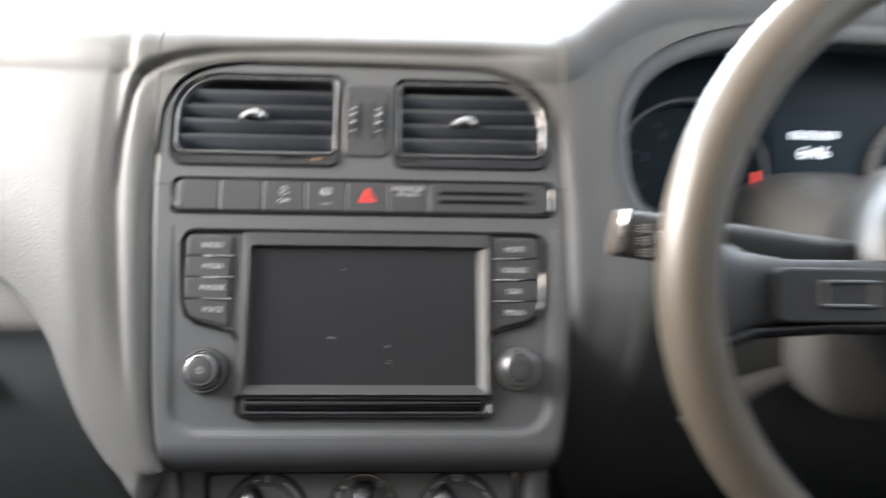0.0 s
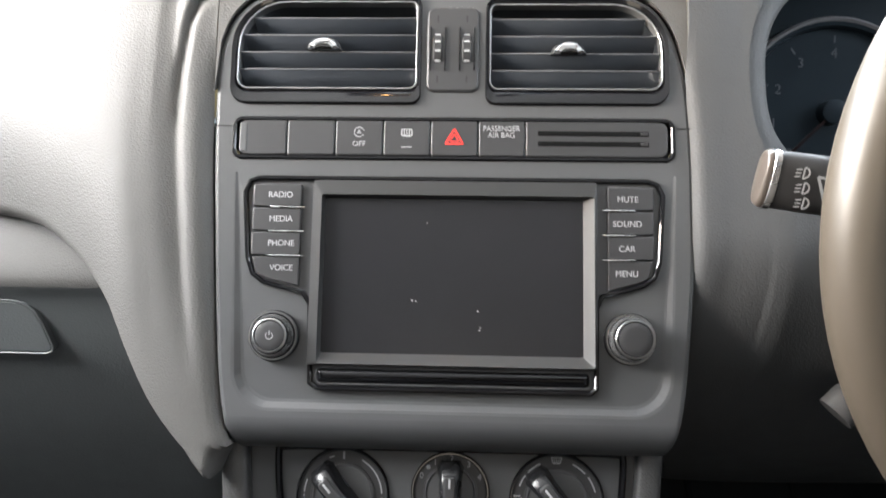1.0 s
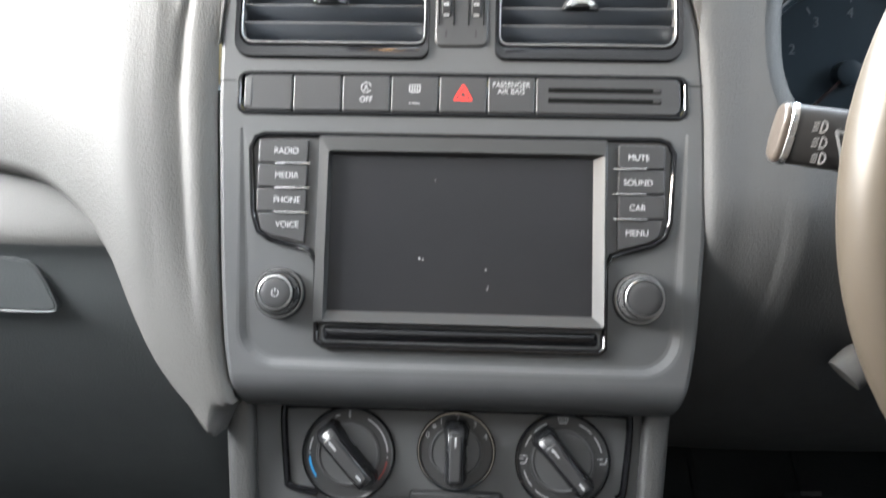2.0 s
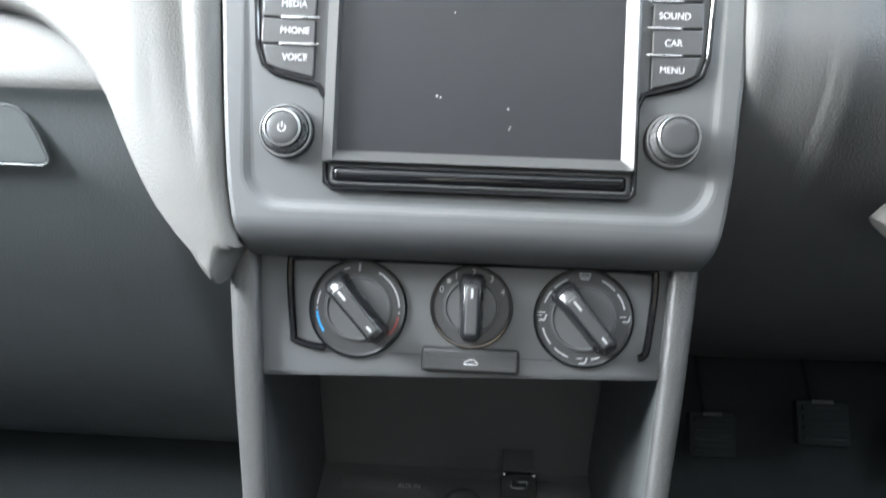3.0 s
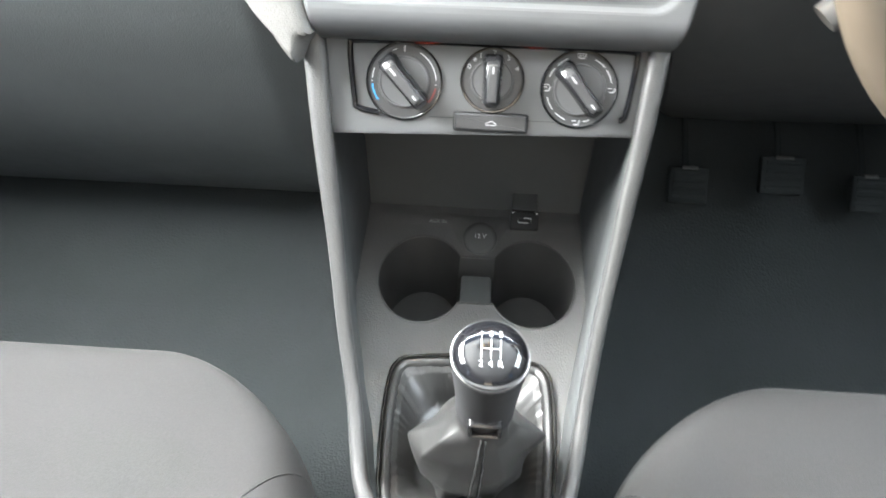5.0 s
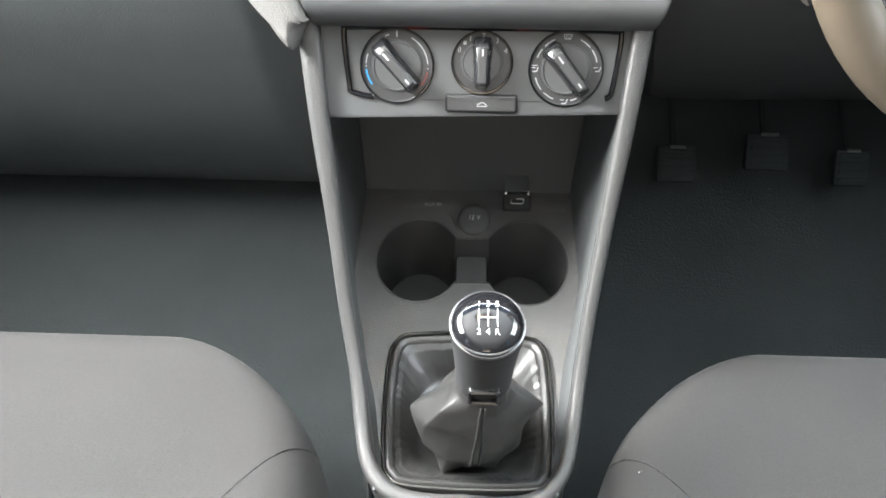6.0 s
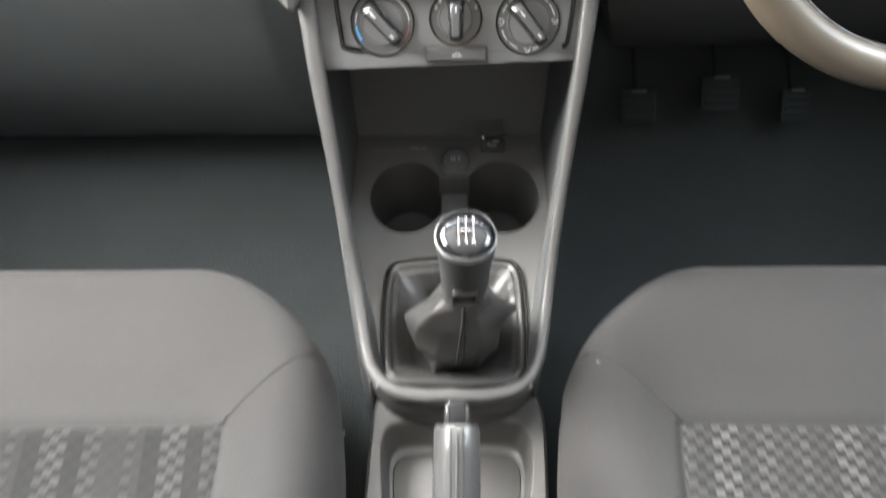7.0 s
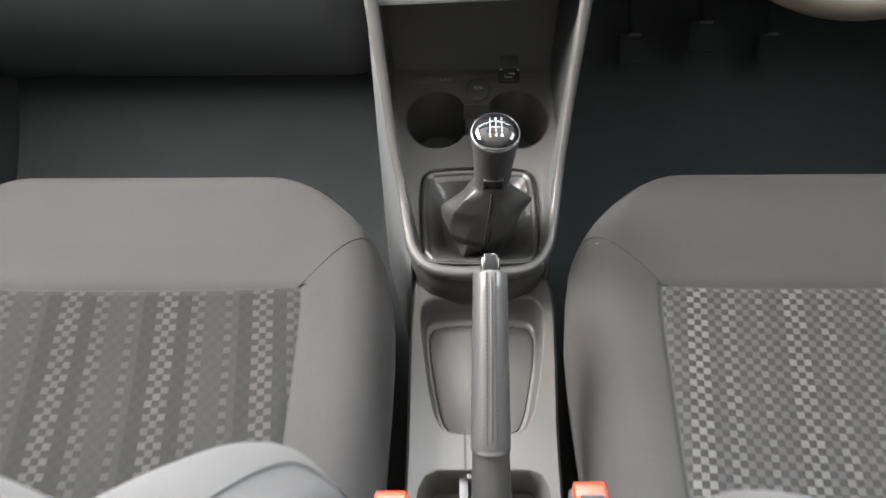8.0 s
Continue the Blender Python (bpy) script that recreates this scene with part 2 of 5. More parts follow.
def slab(outline, front, back, edge=0.0015, bm=None):
    """A plate with a rounded front edge; it faces -y."""
    rings = [at_depth(outline, back), at_depth(outline, front + edge), at_depth(inset(outline, edge * 0.35), front + edge * 0.35), at_depth(inset(outline, edge), front), at_depth(inset(outline, edge * 1.7), front)]
    return loft(rings, cap=(True, True), bm=bm)


def trim_ring(outline, w, front, back, bm=None):
    """A rounded frame of width w that lies inside the outline."""
    a, b = outline, inset(outline, w)
    k = w * 0.28
    rings = [at_depth(a, back), at_depth(a, front + k), at_depth(inset(a, k), front), at_depth(inset(a, w - k), front), at_depth(b, front + k), at_depth(b, back)]
    return loft(rings, bm=bm)


def holed(outer, holes, y, bm=None):
    """A flat face in the plane y with holes in it."""
    bm = bm or bmesh.new()
    edges = []
    for o in (outer, *holes):
        vs = [bm.verts.new((x, y, z)) for x, z in o]
        edges += [bm.edges.new((vs[i - 1], vs[i])) for i in range(len(vs))]
    bmesh.ops.triangle_fill(bm, edges=edges, use_beauty=True, normal=(0, -1, 0))
    return bm


def lathe(profile, n=40, m=None, bm=None, cap=(True, True)):
    """Rings of (radius, y) about the y axis; the front is -y."""
    m = m or I()
    rings = [[m @ Vector((r * math.cos(2 * math.pi * i / n), y, r * math.sin(2 * math.pi * i / n))) for i in range(n)] for r, y in profile]
    return loft(rings, cap=cap, bm=bm)


def sweep(pts, radius, n=10, closed=False, flat=1.0, bm=None, cap=True):
    """A tube along points; radius is a number or one for each point."""
    pts = [Vector(p) for p in pts]
    rings = []
    up = None
    for i, p in enumerate(pts):
        a = pts[i - 1] if (i or closed) else pts[i]
        b = pts[(i + 1) % len(pts)] if (i < len(pts) - 1 or closed) else pts[i]
        d = (b - a).normalized()
        if up is None:
            up = d.orthogonal().normalized()
        up = (up - d * up.dot(d)).normalized()
        side = d.cross(up)
        r = radius[i] if isinstance(radius, (list, tuple)) else radius
        rings.append([p + (up * math.cos(2 * math.pi * k / n) + side * math.sin(2 * math.pi * k / n) * flat) * r for k in range(n)])
    if closed:
        rings.append(rings[0])
        bm = loft(rings, bm=bm)
        bmesh.ops.remove_doubles(bm, verts=bm.verts, dist=1e-6)
        return bm
    return loft(rings, cap=(cap, cap), bm=bm)


def smooth(pts, n=8, closed=False):
    """Catmull-Rom points through the given ones."""
    P = [Vector(p) for p in pts]
    out = []
    N_ = len(P)
    for i in range(N_ if closed else N_ - 1):
        p0 = P[i - 1] if (i or closed) else P[0]
        p1, p2 = P[i], P[(i + 1) % N_]
        p3 = P[(i + 2) % N_] if (i + 2 < N_ or closed) else P[-1]
        for k in range(n):
            t = k / n
            out.append(0.5 * ((2 * p1) + (p2 - p0) * t + (2 * p0 - 5 * p1 + 4 * p2 - p3) * t * t + (3 * p1 - p0 - 3 * p2 + p3) * t ** 3))
    if not closed:
        out.append(P[-1])
    return out


def sheet(f, us, vs, thick=0.0, bm=None):
    """A surface f(u, v) over two lists; thick pushes a second skin along the normals."""
    bm = bm or bmesh.new()
    g = [[bm.verts.new(f(u, v)) for v in vs] for u in us]
    fs = [bm.faces.new((g[i][j], g[i + 1][j], g[i + 1][j + 1], g[i][j + 1])) for i in range(len(us) - 1) for j in range(len(vs) - 1)]
    if thick:
        bmesh.ops.recalc_face_normals(bm, faces=fs)
        bmesh.ops.solidify(bm, geom=fs, thickness=thick)
    return bm


def backed(f, us, vs, dy):
    """A surface with a second skin a little further forward in the car."""
    bm = sheet(f, us, vs)
    return sheet(lambda u, v: (f(u, v)[0], f(u, v)[1] + dy, f(u, v)[2]), us, vs, bm=bm)


def steps(a, b, n):
    return [a + (b - a) * i / n for i in range(n + 1)]


def lerp(x, table):
    """Straight-line reading of a table of (x, value), with eased joints."""
    if x <= table[0][0]:
        return table[0][1]
    for (x0, y0), (x1, y1) in zip(table, table[1:]):
        if x <= x1:
            t = (x - x0) / (x1 - x0)
            return y0 + (y1 - y0) * t
    return table[-1][1]


def curve_through(table):
    """A smooth function through a table of (x, value)."""
    xs, ys = np.array([a for a, _ in table]), np.array([b for _, b in table])
    d = np.diff(ys) / np.diff(xs)
    m = np.r_[d[0], [(0 if a * b <= 0 else 2 * a * b / (a + b)) for a, b in zip(d, d[1:])], d[-1]]

    def f(x):
        x = min(max(x, xs[0]), xs[-1])
        i = min(max(int(np.searchsorted(xs, x)) - 1, 0), len(xs) - 2)
        h = xs[i + 1] - xs[i]
        t = (x - xs[i]) / h
        return float((2 * t**3 - 3 * t**2 + 1) * ys[i] + (t**3 - 2 * t**2 + t) * h * m[i] + (-2 * t**3 + 3 * t**2) * ys[i + 1] + (t**3 - t**2) * h * m[i + 1])

    return f


def words(text, size, x, y, z, depth=0.0002, align="CENTER", bm=None, m=None, stretch=1.0):
    """Raised lettering in the plane y that faces -y."""
    c = bpy.data.curves.new("lettering", "FONT")
    c.body, c.size, c.extrude, c.align_x, c.align_y = text, size, depth, align, "CENTER"
    ob = bpy.data.objects.new("lettering", c)
    scene.collection.objects.link(ob)
    me = bpy.data.meshes.new_from_object(ob.evaluated_get(bpy.context.evaluated_depsgraph_get()))
    bpy.data.objects.remove(ob)
    bpy.data.curves.remove(c)
    me.transform((m or I()) @ pose(x, y, z, 90) @ Matrix.Diagonal((stretch, 1, 1, 1)))
    bm = bm or bmesh.new()
    bm.from_mesh(me)
    bpy.data.meshes.remove(me)
    return bm


def bar(x0, z0, x1, z1, y, w=0.0006, h=0.0002, bm=None):
    """A thin printed stroke between two points in the plane y."""
    dx, dz = x1 - x0, z1 - z0
    m = pose((x0 + x1) / 2, y, (z0 + z1) / 2) @ Matrix.Rotation(-math.atan2(dz, dx), 4, "Y")
    return rbox(math.hypot(dx, dz), h, w, 0, m, bm=bm)


def arc(cx, cz, r, a0, a1, y, w=0.0008, n=14, bm=None):
    """A printed arc, degrees from the right, anticlockwise."""
    bm = bm or bmesh.new()
    pts = [radians(a0 + (a1 - a0) * i / n) for i in range(n + 1)]
    rings = [[(cx + q * math.cos(a), yy, cz + q * math.sin(a)) for q, yy in ((r - w / 2, y + 0.0002), (r - w / 2, y), (r + w / 2, y), (r + w / 2, y + 0.0002))] for a in pts]
    return loft(rings, cap=(True, True), bm=bm)


# face of the centre console: x across, z up the slope, -y towards the seats
K = pose(0, 0, 0.62, -25)
# climate panel: the same slope, set back
KC = K @ pose(0, 0.028, 0)


def face_y(z):
    """Where the slope of the console face stands at a height."""
    return (z - 0.62) * math.tan(radians(25))


# ---- cabin shell ----
def shell_box(name, x0, y0, z0, x1, y1, z1, mat, label, cat, r=0.0):
    bm = rbox(x1 - x0, y1 - y0, z1 - z0, r)
    ob = part(name, bm, mat, m=pose((x0 + x1) / 2, (y0 + y1) / 2, (z0 + z1) / 2))
    return tagged(ob, label, cat, kind="structure")


def cabin():
    toe_l = curve_through([(-2.10, 0.0), (-0.12, 0.0), (0.0, 0.004), (0.10, 0.025), (0.20, 0.085), (0.275, 0.160), (0.34, 0.240), (0.56, 0.36)])
    toe_r = curve_through([(-2.10, 0.0), (-0.12, 0.0), (0.0, 0.012), (0.10, 0.045), (0.20, 0.115), (0.275, 0.190), (0.34, 0.270), (0.56, 0.40)])
    bm = sheet(lambda x, y: (x, y, toe_l(y) if x < 0 else toe_r(y)), [-0.80, -0.60, -0.40, -0.20, -0.02, 0.02, 0.20, 0.40, 0.60, 0.80], [-2.10, -1.0, -0.3, -0.2, -0.12, -0.06] + steps(0.0, 0.55, 24), -0.03)
    tagged(part("floor", bm, M_CARPET), "black carpeted cabin floor rising to the toe boards", "floor", kind="structure")
    shell_box("wall_front", -0.80, 0.55, 0.0, 0.80, 0.61, 0.62, M_WELL, "black carpeted front bulkhead of the footwells", "wall")
    shell_box("ceiling", -0.80, -2.10, 1.26, 0.80, 0.20, 1.30, M_LINER, "pale grey cloth headliner", "ceiling")
    for sx, name in ((-1, "wall_passenger"), (1, "wall_driver")):
        bm = bmesh.new()
        x = sx * 0.79
        # unseen wide pillar blocks are added to keep sun off pad and gauges
        for y0, y1, z0, z1 in ((-2.10, 0.75, 0.0, 0.86), (-2.10, 0.60, 1.18, 1.26), (-1.42, -0.86, 0.80, 1.18), (-0.68, -0.36, 0.80, 1.18), (-2.10, -1.75, 0.80, 1.18)):
            rbox(0.05, y1 - y0, z1 - z0, 0.006, pose(x, (y0 + y1) / 2, (z0 + z1) / 2), bm=bm)
        tagged(part(name, bm, M_DOOR), "dark door cards, with window openings and unseen light-blocking pillars above", "wall", kind="structure")
    bm = bmesh.new()
    for x0, x1, z0, z1 in ((-0.8, 0.8, 0.0, 0.88), (-0.8, -0.62, 0.88, 1.26), (0.62, 0.8, 0.88, 1.26), (-0.62, 0.62, 1.2, 1.26)):
        rbox(x1 - x0, 0.05, z1 - z0, 0.004, pose((x0 + x1) / 2, -2.1, (z0 + z1) / 2), bm=bm)
    tagged(part("wall_rear", bm, M_DOOR), "dark rear bulkhead with the rear window opening", "wall", kind="structure")
    # windscreen pillars
    for sx in (-1, 1):
        p = thing("pillar", I(), "dark windscreen pillar beside the dashboard", "pillar", kind="structure")
        part("pillar_trim", sweep([(sx * 0.76, 0.72, 0.80), (sx * 0.70, 0.40, 1.08), (sx * 0.66, 0.16, 1.27)], 0.035, 10), M_LINER, p)


def dome_lamp():
    d = thing("dome_lamp", pose(-0.045, 0.03, 1.258), "overhead courtesy lamp with three warm bulbs under the headliner", "dome lamp")
    part("base", rbox(0.26, 0.09, 0.018, 0.006, pose(0, 0, -0.006), 3), M_LOWER, d)
    for x in (-0.075, 0.0, 0.072):
        part("bulb", lathe([(0.003, 0.0), (0.007, -0.003), (0.008, -0.007), (0.006, -0.012), (0.002, -0.014)], 16, pose(x, 0, -0.015, 90)), M_BULB, d, "glowing warm bulb")


# ---- dashboard ----
pad_low = curve_through([(0.0, 0.509), (0.0055, 0.5132), (0.014, 0.5199), (0.0215, 0.5267), (0.0275, 0.5339), (0.0325, 0.5412), (0.0425, 0.5575), (0.0537, 0.5795), (0.066, 0.6045), (0.089, 0.629), (0.116, 0.643), (0.140, 0.647), (0.25, 0.651), (0.80, 0.655)])
pad_back = curve_through([(0.0, 0.002), (0.004, -0.002), (0.009, -0.0035), (0.014, -0.0025), (0.0175, 0.0005), (0.0200, 0.0022), (0.023, 0.0018), (0.030, 0.0010), (0.045, 0.003), (0.085, 0.012), (0.12, 0.020), (0.26, 0.040), (0.8, 0.07)])
BROW = 0.765


def soft_edge(back, s, w, z):
    """The grooved bolster beside the console, running out into one plain rounded edge at its lower end."""
    k = min(1, max(0, (z - 0.560) / 0.075))
    k = k * k * (3 - 2 * k)
    edge = lerp(s, [(0, 0.004), (0.001, 0.0018), (0.003, -0.0002), (0.007, -0.0012), (0.014, -0.0008), (0.04, back(0.04))])
    return k * back(s / w) + (1 - k) * edge


def pad_point(s, sx, v, low, back, lift=0.0):
    """A point of the dashboard skin: s is the distance from the console's edge, v runs from 0 at the windscreen to 1 at the tucked lower lip."""
    b = back(s)
    BR = BROW + lift
    yf = face_y(BR) + b
    wide = curve_through([(0.52, 0.58), (0.55, 0.62), (0.63, 0.92), (0.70, 1.1), (0.74, 1.3)])
    if v < 0.3:
        t = v / 0.3
        y, z = 0.70 + (yf + 0.055 - 0.70) * t, 0.885 + (0.803 + lift - 0.885) * t
    elif v < 0.45:
        a = radians(90 * (v - 0.3) / 0.15)
        y, z = yf + 0.055 * (1 - math.sin(a)), BR + 0.038 * max(0.0, math.cos(a)) ** 0.8
    else:
        lo = low(s)
        if v <= 0.92:
            t = (v - 0.45) / 0.47
            z = BR + (lo - BR) * t
            b = soft_edge(back, s, wide(z), z) if s < 0.04 else b
            y = face_y(z) + b - 0.010 * math.sin(math.pi * t) * min(1, s / 0.05)
        else:
            a = radians(140 * (v - 0.92) / 0.08)
            y, z = face_y(lo) + (soft_edge(back, s, wide(lo), lo) if s < 0.04 else b) + 0.012 * (1 - math.cos(a)), lo - 0.010 * math.sin(a)
    if sx < 0 and v > 0.45 and z < 0.532:
        y += 3.2 * (0.532 - z) * max(0, 1 - s / 0.014)
    if s < 0.03 and z > 0.70:
        w = min(1, (z - 0.70) / 0.05) * (1 - s / 0.03)
        y += (-0.002 - back(s / wide(z) if v >= 0.45 else s)) * w
    k = min(0.112, (min(z, 0.74) - 0.62) / math.cos(radians(25)))
    x = (LEFT_EDGE if sx < 0 else half_width)(max(-0.1, k)) + 0.0006 + s
    return (sx * x, y, z)


CREASE = [(-0.1600, 0.690), (-0.1597, 0.726), (-0.1568, 0.7525), (-0.1517, 0.7645), (-0.1430, 0.7715), (-0.1269, 0.7775), (-0.106, 0.7812), (-0.05, 0.7835), (0.05, 0.7838), (0.120, 0.7832)]


def creased(p):
    """A soft groove that runs up beside the centre stack and over it."""
    x, y, z = p
    if z < 0.685 or z > 0.797 or x < -0.18:
        return p
    best = 9.0
    for (ax, az), (bx, bz) in zip(CREASE, CREASE[1:]):
        lx, lz = bx - ax, bz - az
        t = min(1, max(0, ((x - ax) * lx + (z - az) * lz) / (lx * lx + lz * lz)))
        best = min(best, (x - ax - lx * t) ** 2 + (z - az - lz * t) ** 2)
    k = min(1, max(0, (z - 0.69) / 0.04)) * min(1, max(0, (0.125 - x) / 0.05))
    return (x, y + 0.0050 * k * math.exp(-best / 0.0030 ** 2), z - 0.0016 * k * math.exp(-best / 0.0030 ** 2) * (z > 0.77))


def dashboard():
    d = thing("dashboard", I(), "dark grey grained plastic dashboard with soft rolled edges", "dashboard")
    vs = steps(0, 0.3, 4) + steps(0.3, 0.45, 36)[1:] + steps(0.45, 0.92, 70)[1:] + steps(0.92, 1, 8)[1:]
    us = steps(0.0, 0.036, 24) + steps(0.036, 0.16, 26)[1:] + steps(0.16, 0.65, 16)[1:]
    part("passenger_pad", sheet(lambda u, v: creased(pad_point(u, -1, v, pad_low, pad_back)), us, vs, 0.003), M_PAD, d, "leather-grained passenger side pad")
    # brow over the centre vents
    top_l = curve_through([(0.0, 0.1705), (0.082, 0.1702), (0.098, 0.1684), (0.113, 0.1644), (0.1232, 0.1584), (0.1303, 0.1504), (0.1348, 0.1404), (0.1378, 0.1254), (0.1390, 0.1000)])
    top = curve_through([(0.0, 0.1705), (0.078, 0.1690), (0.098, 0.1642), (0.1125, 0.1572), (0.1205, 0.1472), (0.126, 0.1352), (0.1298, 0.1202), (0.1322, 0.105), (0.1336, 0.085)])

    def brow(u, v):
        s = (top(u) if u > 0 else top_l(-u)) + 0.001
        z0, y0 = 0.62 + s * math.cos(radians(25)), s * math.sin(radians(25)) - 0.002
        yf = face_y(BROW) - 0.002
        if v < 0.1:
            return (u, y0 + (0.032 if v < 0.01 else 0.030 * (1 - v / 0.1) * 2 if v < 0.06 else 0.0), z0 - (0.012 if v < 0.01 else 0.0))
        if v < 0.4:
            t = (v - 0.1) / 0.3
            z = z0 + max(0, BROW - z0) * t
            return (u, y0 + (yf - y0) * t if z0 < BROW else y0, z)
        if v < 0.75:
            a0 = math.pi / 2 if z0 <= BROW else math.acos(min(1, (z0 - BROW) / 0.038) ** 1.25)
            a = a0 * (1 - (v - 0.4) / 0.35)
            y = yf + 0.057 * (1 - math.sin(a))
            return (u, y if z0 <= BROW else y + (y0 - (yf + 0.057 * (1 - math.sin(a0)))) * (1 - (v - 0.4) / 0.35), BROW + 0.038 * max(0.0, math.cos(a)) ** 0.8)
        t = (v - 0.75) / 0.25
        return (u, yf + 0.057 + (0.70 - yf - 0.057) * t, 0.803 + 0.082 * t)

    part("centre_brow", sheet(lambda u, v: creased(brow(u, v)) if v > 0.09 else brow(u, v), steps(-0.1388, 0.1318, 110), steps(0, 0.1, 2) + steps(0.1, 0.4, 14)[1:] + steps(0.4, 0.75, 60)[1:] + steps(0.75, 1, 5)[1:], 0.003), M_PAD, d)
    # driver's side: one skin from the console's edge past the gauges, open where the gauge hood stands
    low_r = curve_through([(0.0, 0.53), (0.012, 0.52), (0.04, 0.44), (0.10, 0.30), (0.2, 0.20), (0.8, 0.20)])
    back_r = curve_through([(0.0, 0.003), (0.003, -0.001), (0.008, -0.0005), (0.02, 0.002), (0.04, 0.004), (0.07, 0.008), (0.2, 0.014), (0.65, 0.03)])
    lift_r = curve_through([(0.0, 0.0), (0.010, 0.003), (0.03, 0.018), (0.06, 0.036), (0.10, 0.046), (0.20, 0.050), (0.35, 0.044), (0.45, 0.02), (0.65, 0.0)])

    def driver(u, v):
        x, y, z = pad_point(u, 1, v, low_r, back_r, lift_r(u))
        if z < 0.64 and v > 0.45:
            y += 2.3 * (0.64 - z) ** 1.6
        return (x, y, z)

    HX, HZ, HA, HB = 0.354, 0.722, 0.184, 0.086
    bm = sheet(driver, steps(0.0, 0.03, 16) + steps(0.03, 0.40, 190)[1:] + steps(0.40, 0.65, 14)[1:], steps(0, 0.3, 4) + steps(0.3, 0.45, 48)[1:] + steps(0.45, 0.92, 150)[1:] + steps(0.92, 1, 6)[1:])
    gone = []
    for f_ in bm.faces:
        q = f_.calc_center_median()
        if (abs(q.x - HX) / (HA + 0.005)) ** 2.6 + (abs(q.z - HZ) / (HB + 0.005)) ** 2.6 < 1.0 and q.y < 0.17:
            gone.append(f_)
    bmesh.ops.delete(bm, geom=gone, context="FACES")
    for v_ in bm.verts:
        if v_.is_boundary and v_.co.y < 0.17:
            e_ = (abs(v_.co.x - HX) / (HA + 0.005)) ** 2.6 + (abs(v_.co.z - HZ) / (HB + 0.005)) ** 2.6
            if e_ < 1.3:
                k_ = e_ ** (-1 / 2.6)
                v_.co.x, v_.co.z = HX + (v_.co.x - HX) * k_, HZ + (v_.co.z - HZ) * k_
    bmesh.ops.solidify(bm, geom=list(bm.faces), thickness=0.003)
    part("driver_pad", bm, M_KNEE, d, "fine-grained dark grey driver side pad")
    # gauge hood
    op = [(x + HX, z + HZ) for x, z in superellipse(HA, HB, 2.6, 96)]
    prof = [(-0.0135, 0.020), (-0.0125, 0.0060), (-0.0100, 0.0005), (-0.0065, -0.0010), (-0.001, -0.0010), (0.0045, 0.0004), (0.0080, 0.0034), (0.0100, 0.010), (0.0115, 0.022), (0.0135, 0.045), (0.016, 0.085)]
    part("gauge_hood", loft([[(x, face_y(z) + back_r(max(0, x - 0.137)) + y, z) for x, z in inset(op, k)] for k, y in prof]), M_KNEE, d, "soft rolled rim round the gauges")
    # glove box and the panel under it, added to fill the shaded footwell
    gl = curve_through([(0.0, 0.078), (0.08, 0.053), (0.16, 0.0365), (0.20, 0.0300), (0.214, 0.0288), (0.226, 0.0296), (0.242, 0.0322), (0.27, 0.0345), (0.36, 0.0385), (0.5, 0.052), (0.75, 0.085), (1.0, 0.124), (1.2, 0.166), (1.4, 0.222), (1.6, 0.30), (2.0, 0.49)])

    def lid_at(u, v):
        return (-u, gl(v) + 0.035 * max(0, (0.20 - u) / 0.06) ** 2 * (u < 0.2), 0.672 - 0.34 * v)

    across = steps(0.125, 0.21, 16) + steps(0.21, 0.77, 20)[1:]
    lid = part("glove_box_lid", backed(lid_at, across, steps(0.222, 0.3, 8) + steps(0.3, 1.96, 46)[1:], 0.004), M_LOWER, d, "smooth dark glove box lid, its sheet carried on to fill the dark footwell")
    part("rolled_edge", backed(lid_at, across, steps(0, 0.222, 22), 0.004), M_PAD, lid, "grained rolled top edge of the lid")
    latch = [(-0.40, 0.5480), (-0.2620, 0.5480), (-0.2580, 0.5500), (-0.2568, 0.5540), (-0.2605, 0.5690), (-0.2650, 0.5795), (-0.2705, 0.5843), (-0.2790, 0.5863), (-0.40, 0.5868)]
    part("latch_frame", trim_ring(latch, 0.0014, 0.0326, 0.05), M_LOWER, lid)
    part("latch", slab(inset(latch, 0.0016), 0.0332, 0.05, 0.0008), M_LOWER, lid, "flush glove box latch")
    # a seam in the knee panel
    def on_driver(x, z):
        u = x - half_width(max(-0.1, min(0.112, (min(z, 0.74) - 0.62) / math.cos(radians(25))))) - 0.0006
        a, b = 0.45, 0.92
        for _ in range(30):
            m = (a + b) / 2
            if driver(u, m)[2] > z:
                a = m
            else:
                b = m
        return Vector(driver(u, a)) + Vector((0, -0.0004, 0))

    seam = smooth([Vector((x, 0, z)) for x, z in ((0.211, 0.548), (0.2115, 0.568), (0.214, 0.579), (0.222, 0.586), (0.240, 0.588), (0.27, 0.588))], 6)
    part("knee_panel_seam", sweep([on_driver(q.x, q.z) for q in seam], 0.0011, 6), M_COLLAR, d)


def superellipse(a, b, p, n):
    out = []
    for i in range(n):
        t = 2 * math.pi * i / n
        c, s = math.cos(t), math.sin(t)
        out.append((a * math.copysign(abs(c) ** (2 / p), c), b * math.copysign(abs(s) ** (2 / p), s)))
    return out


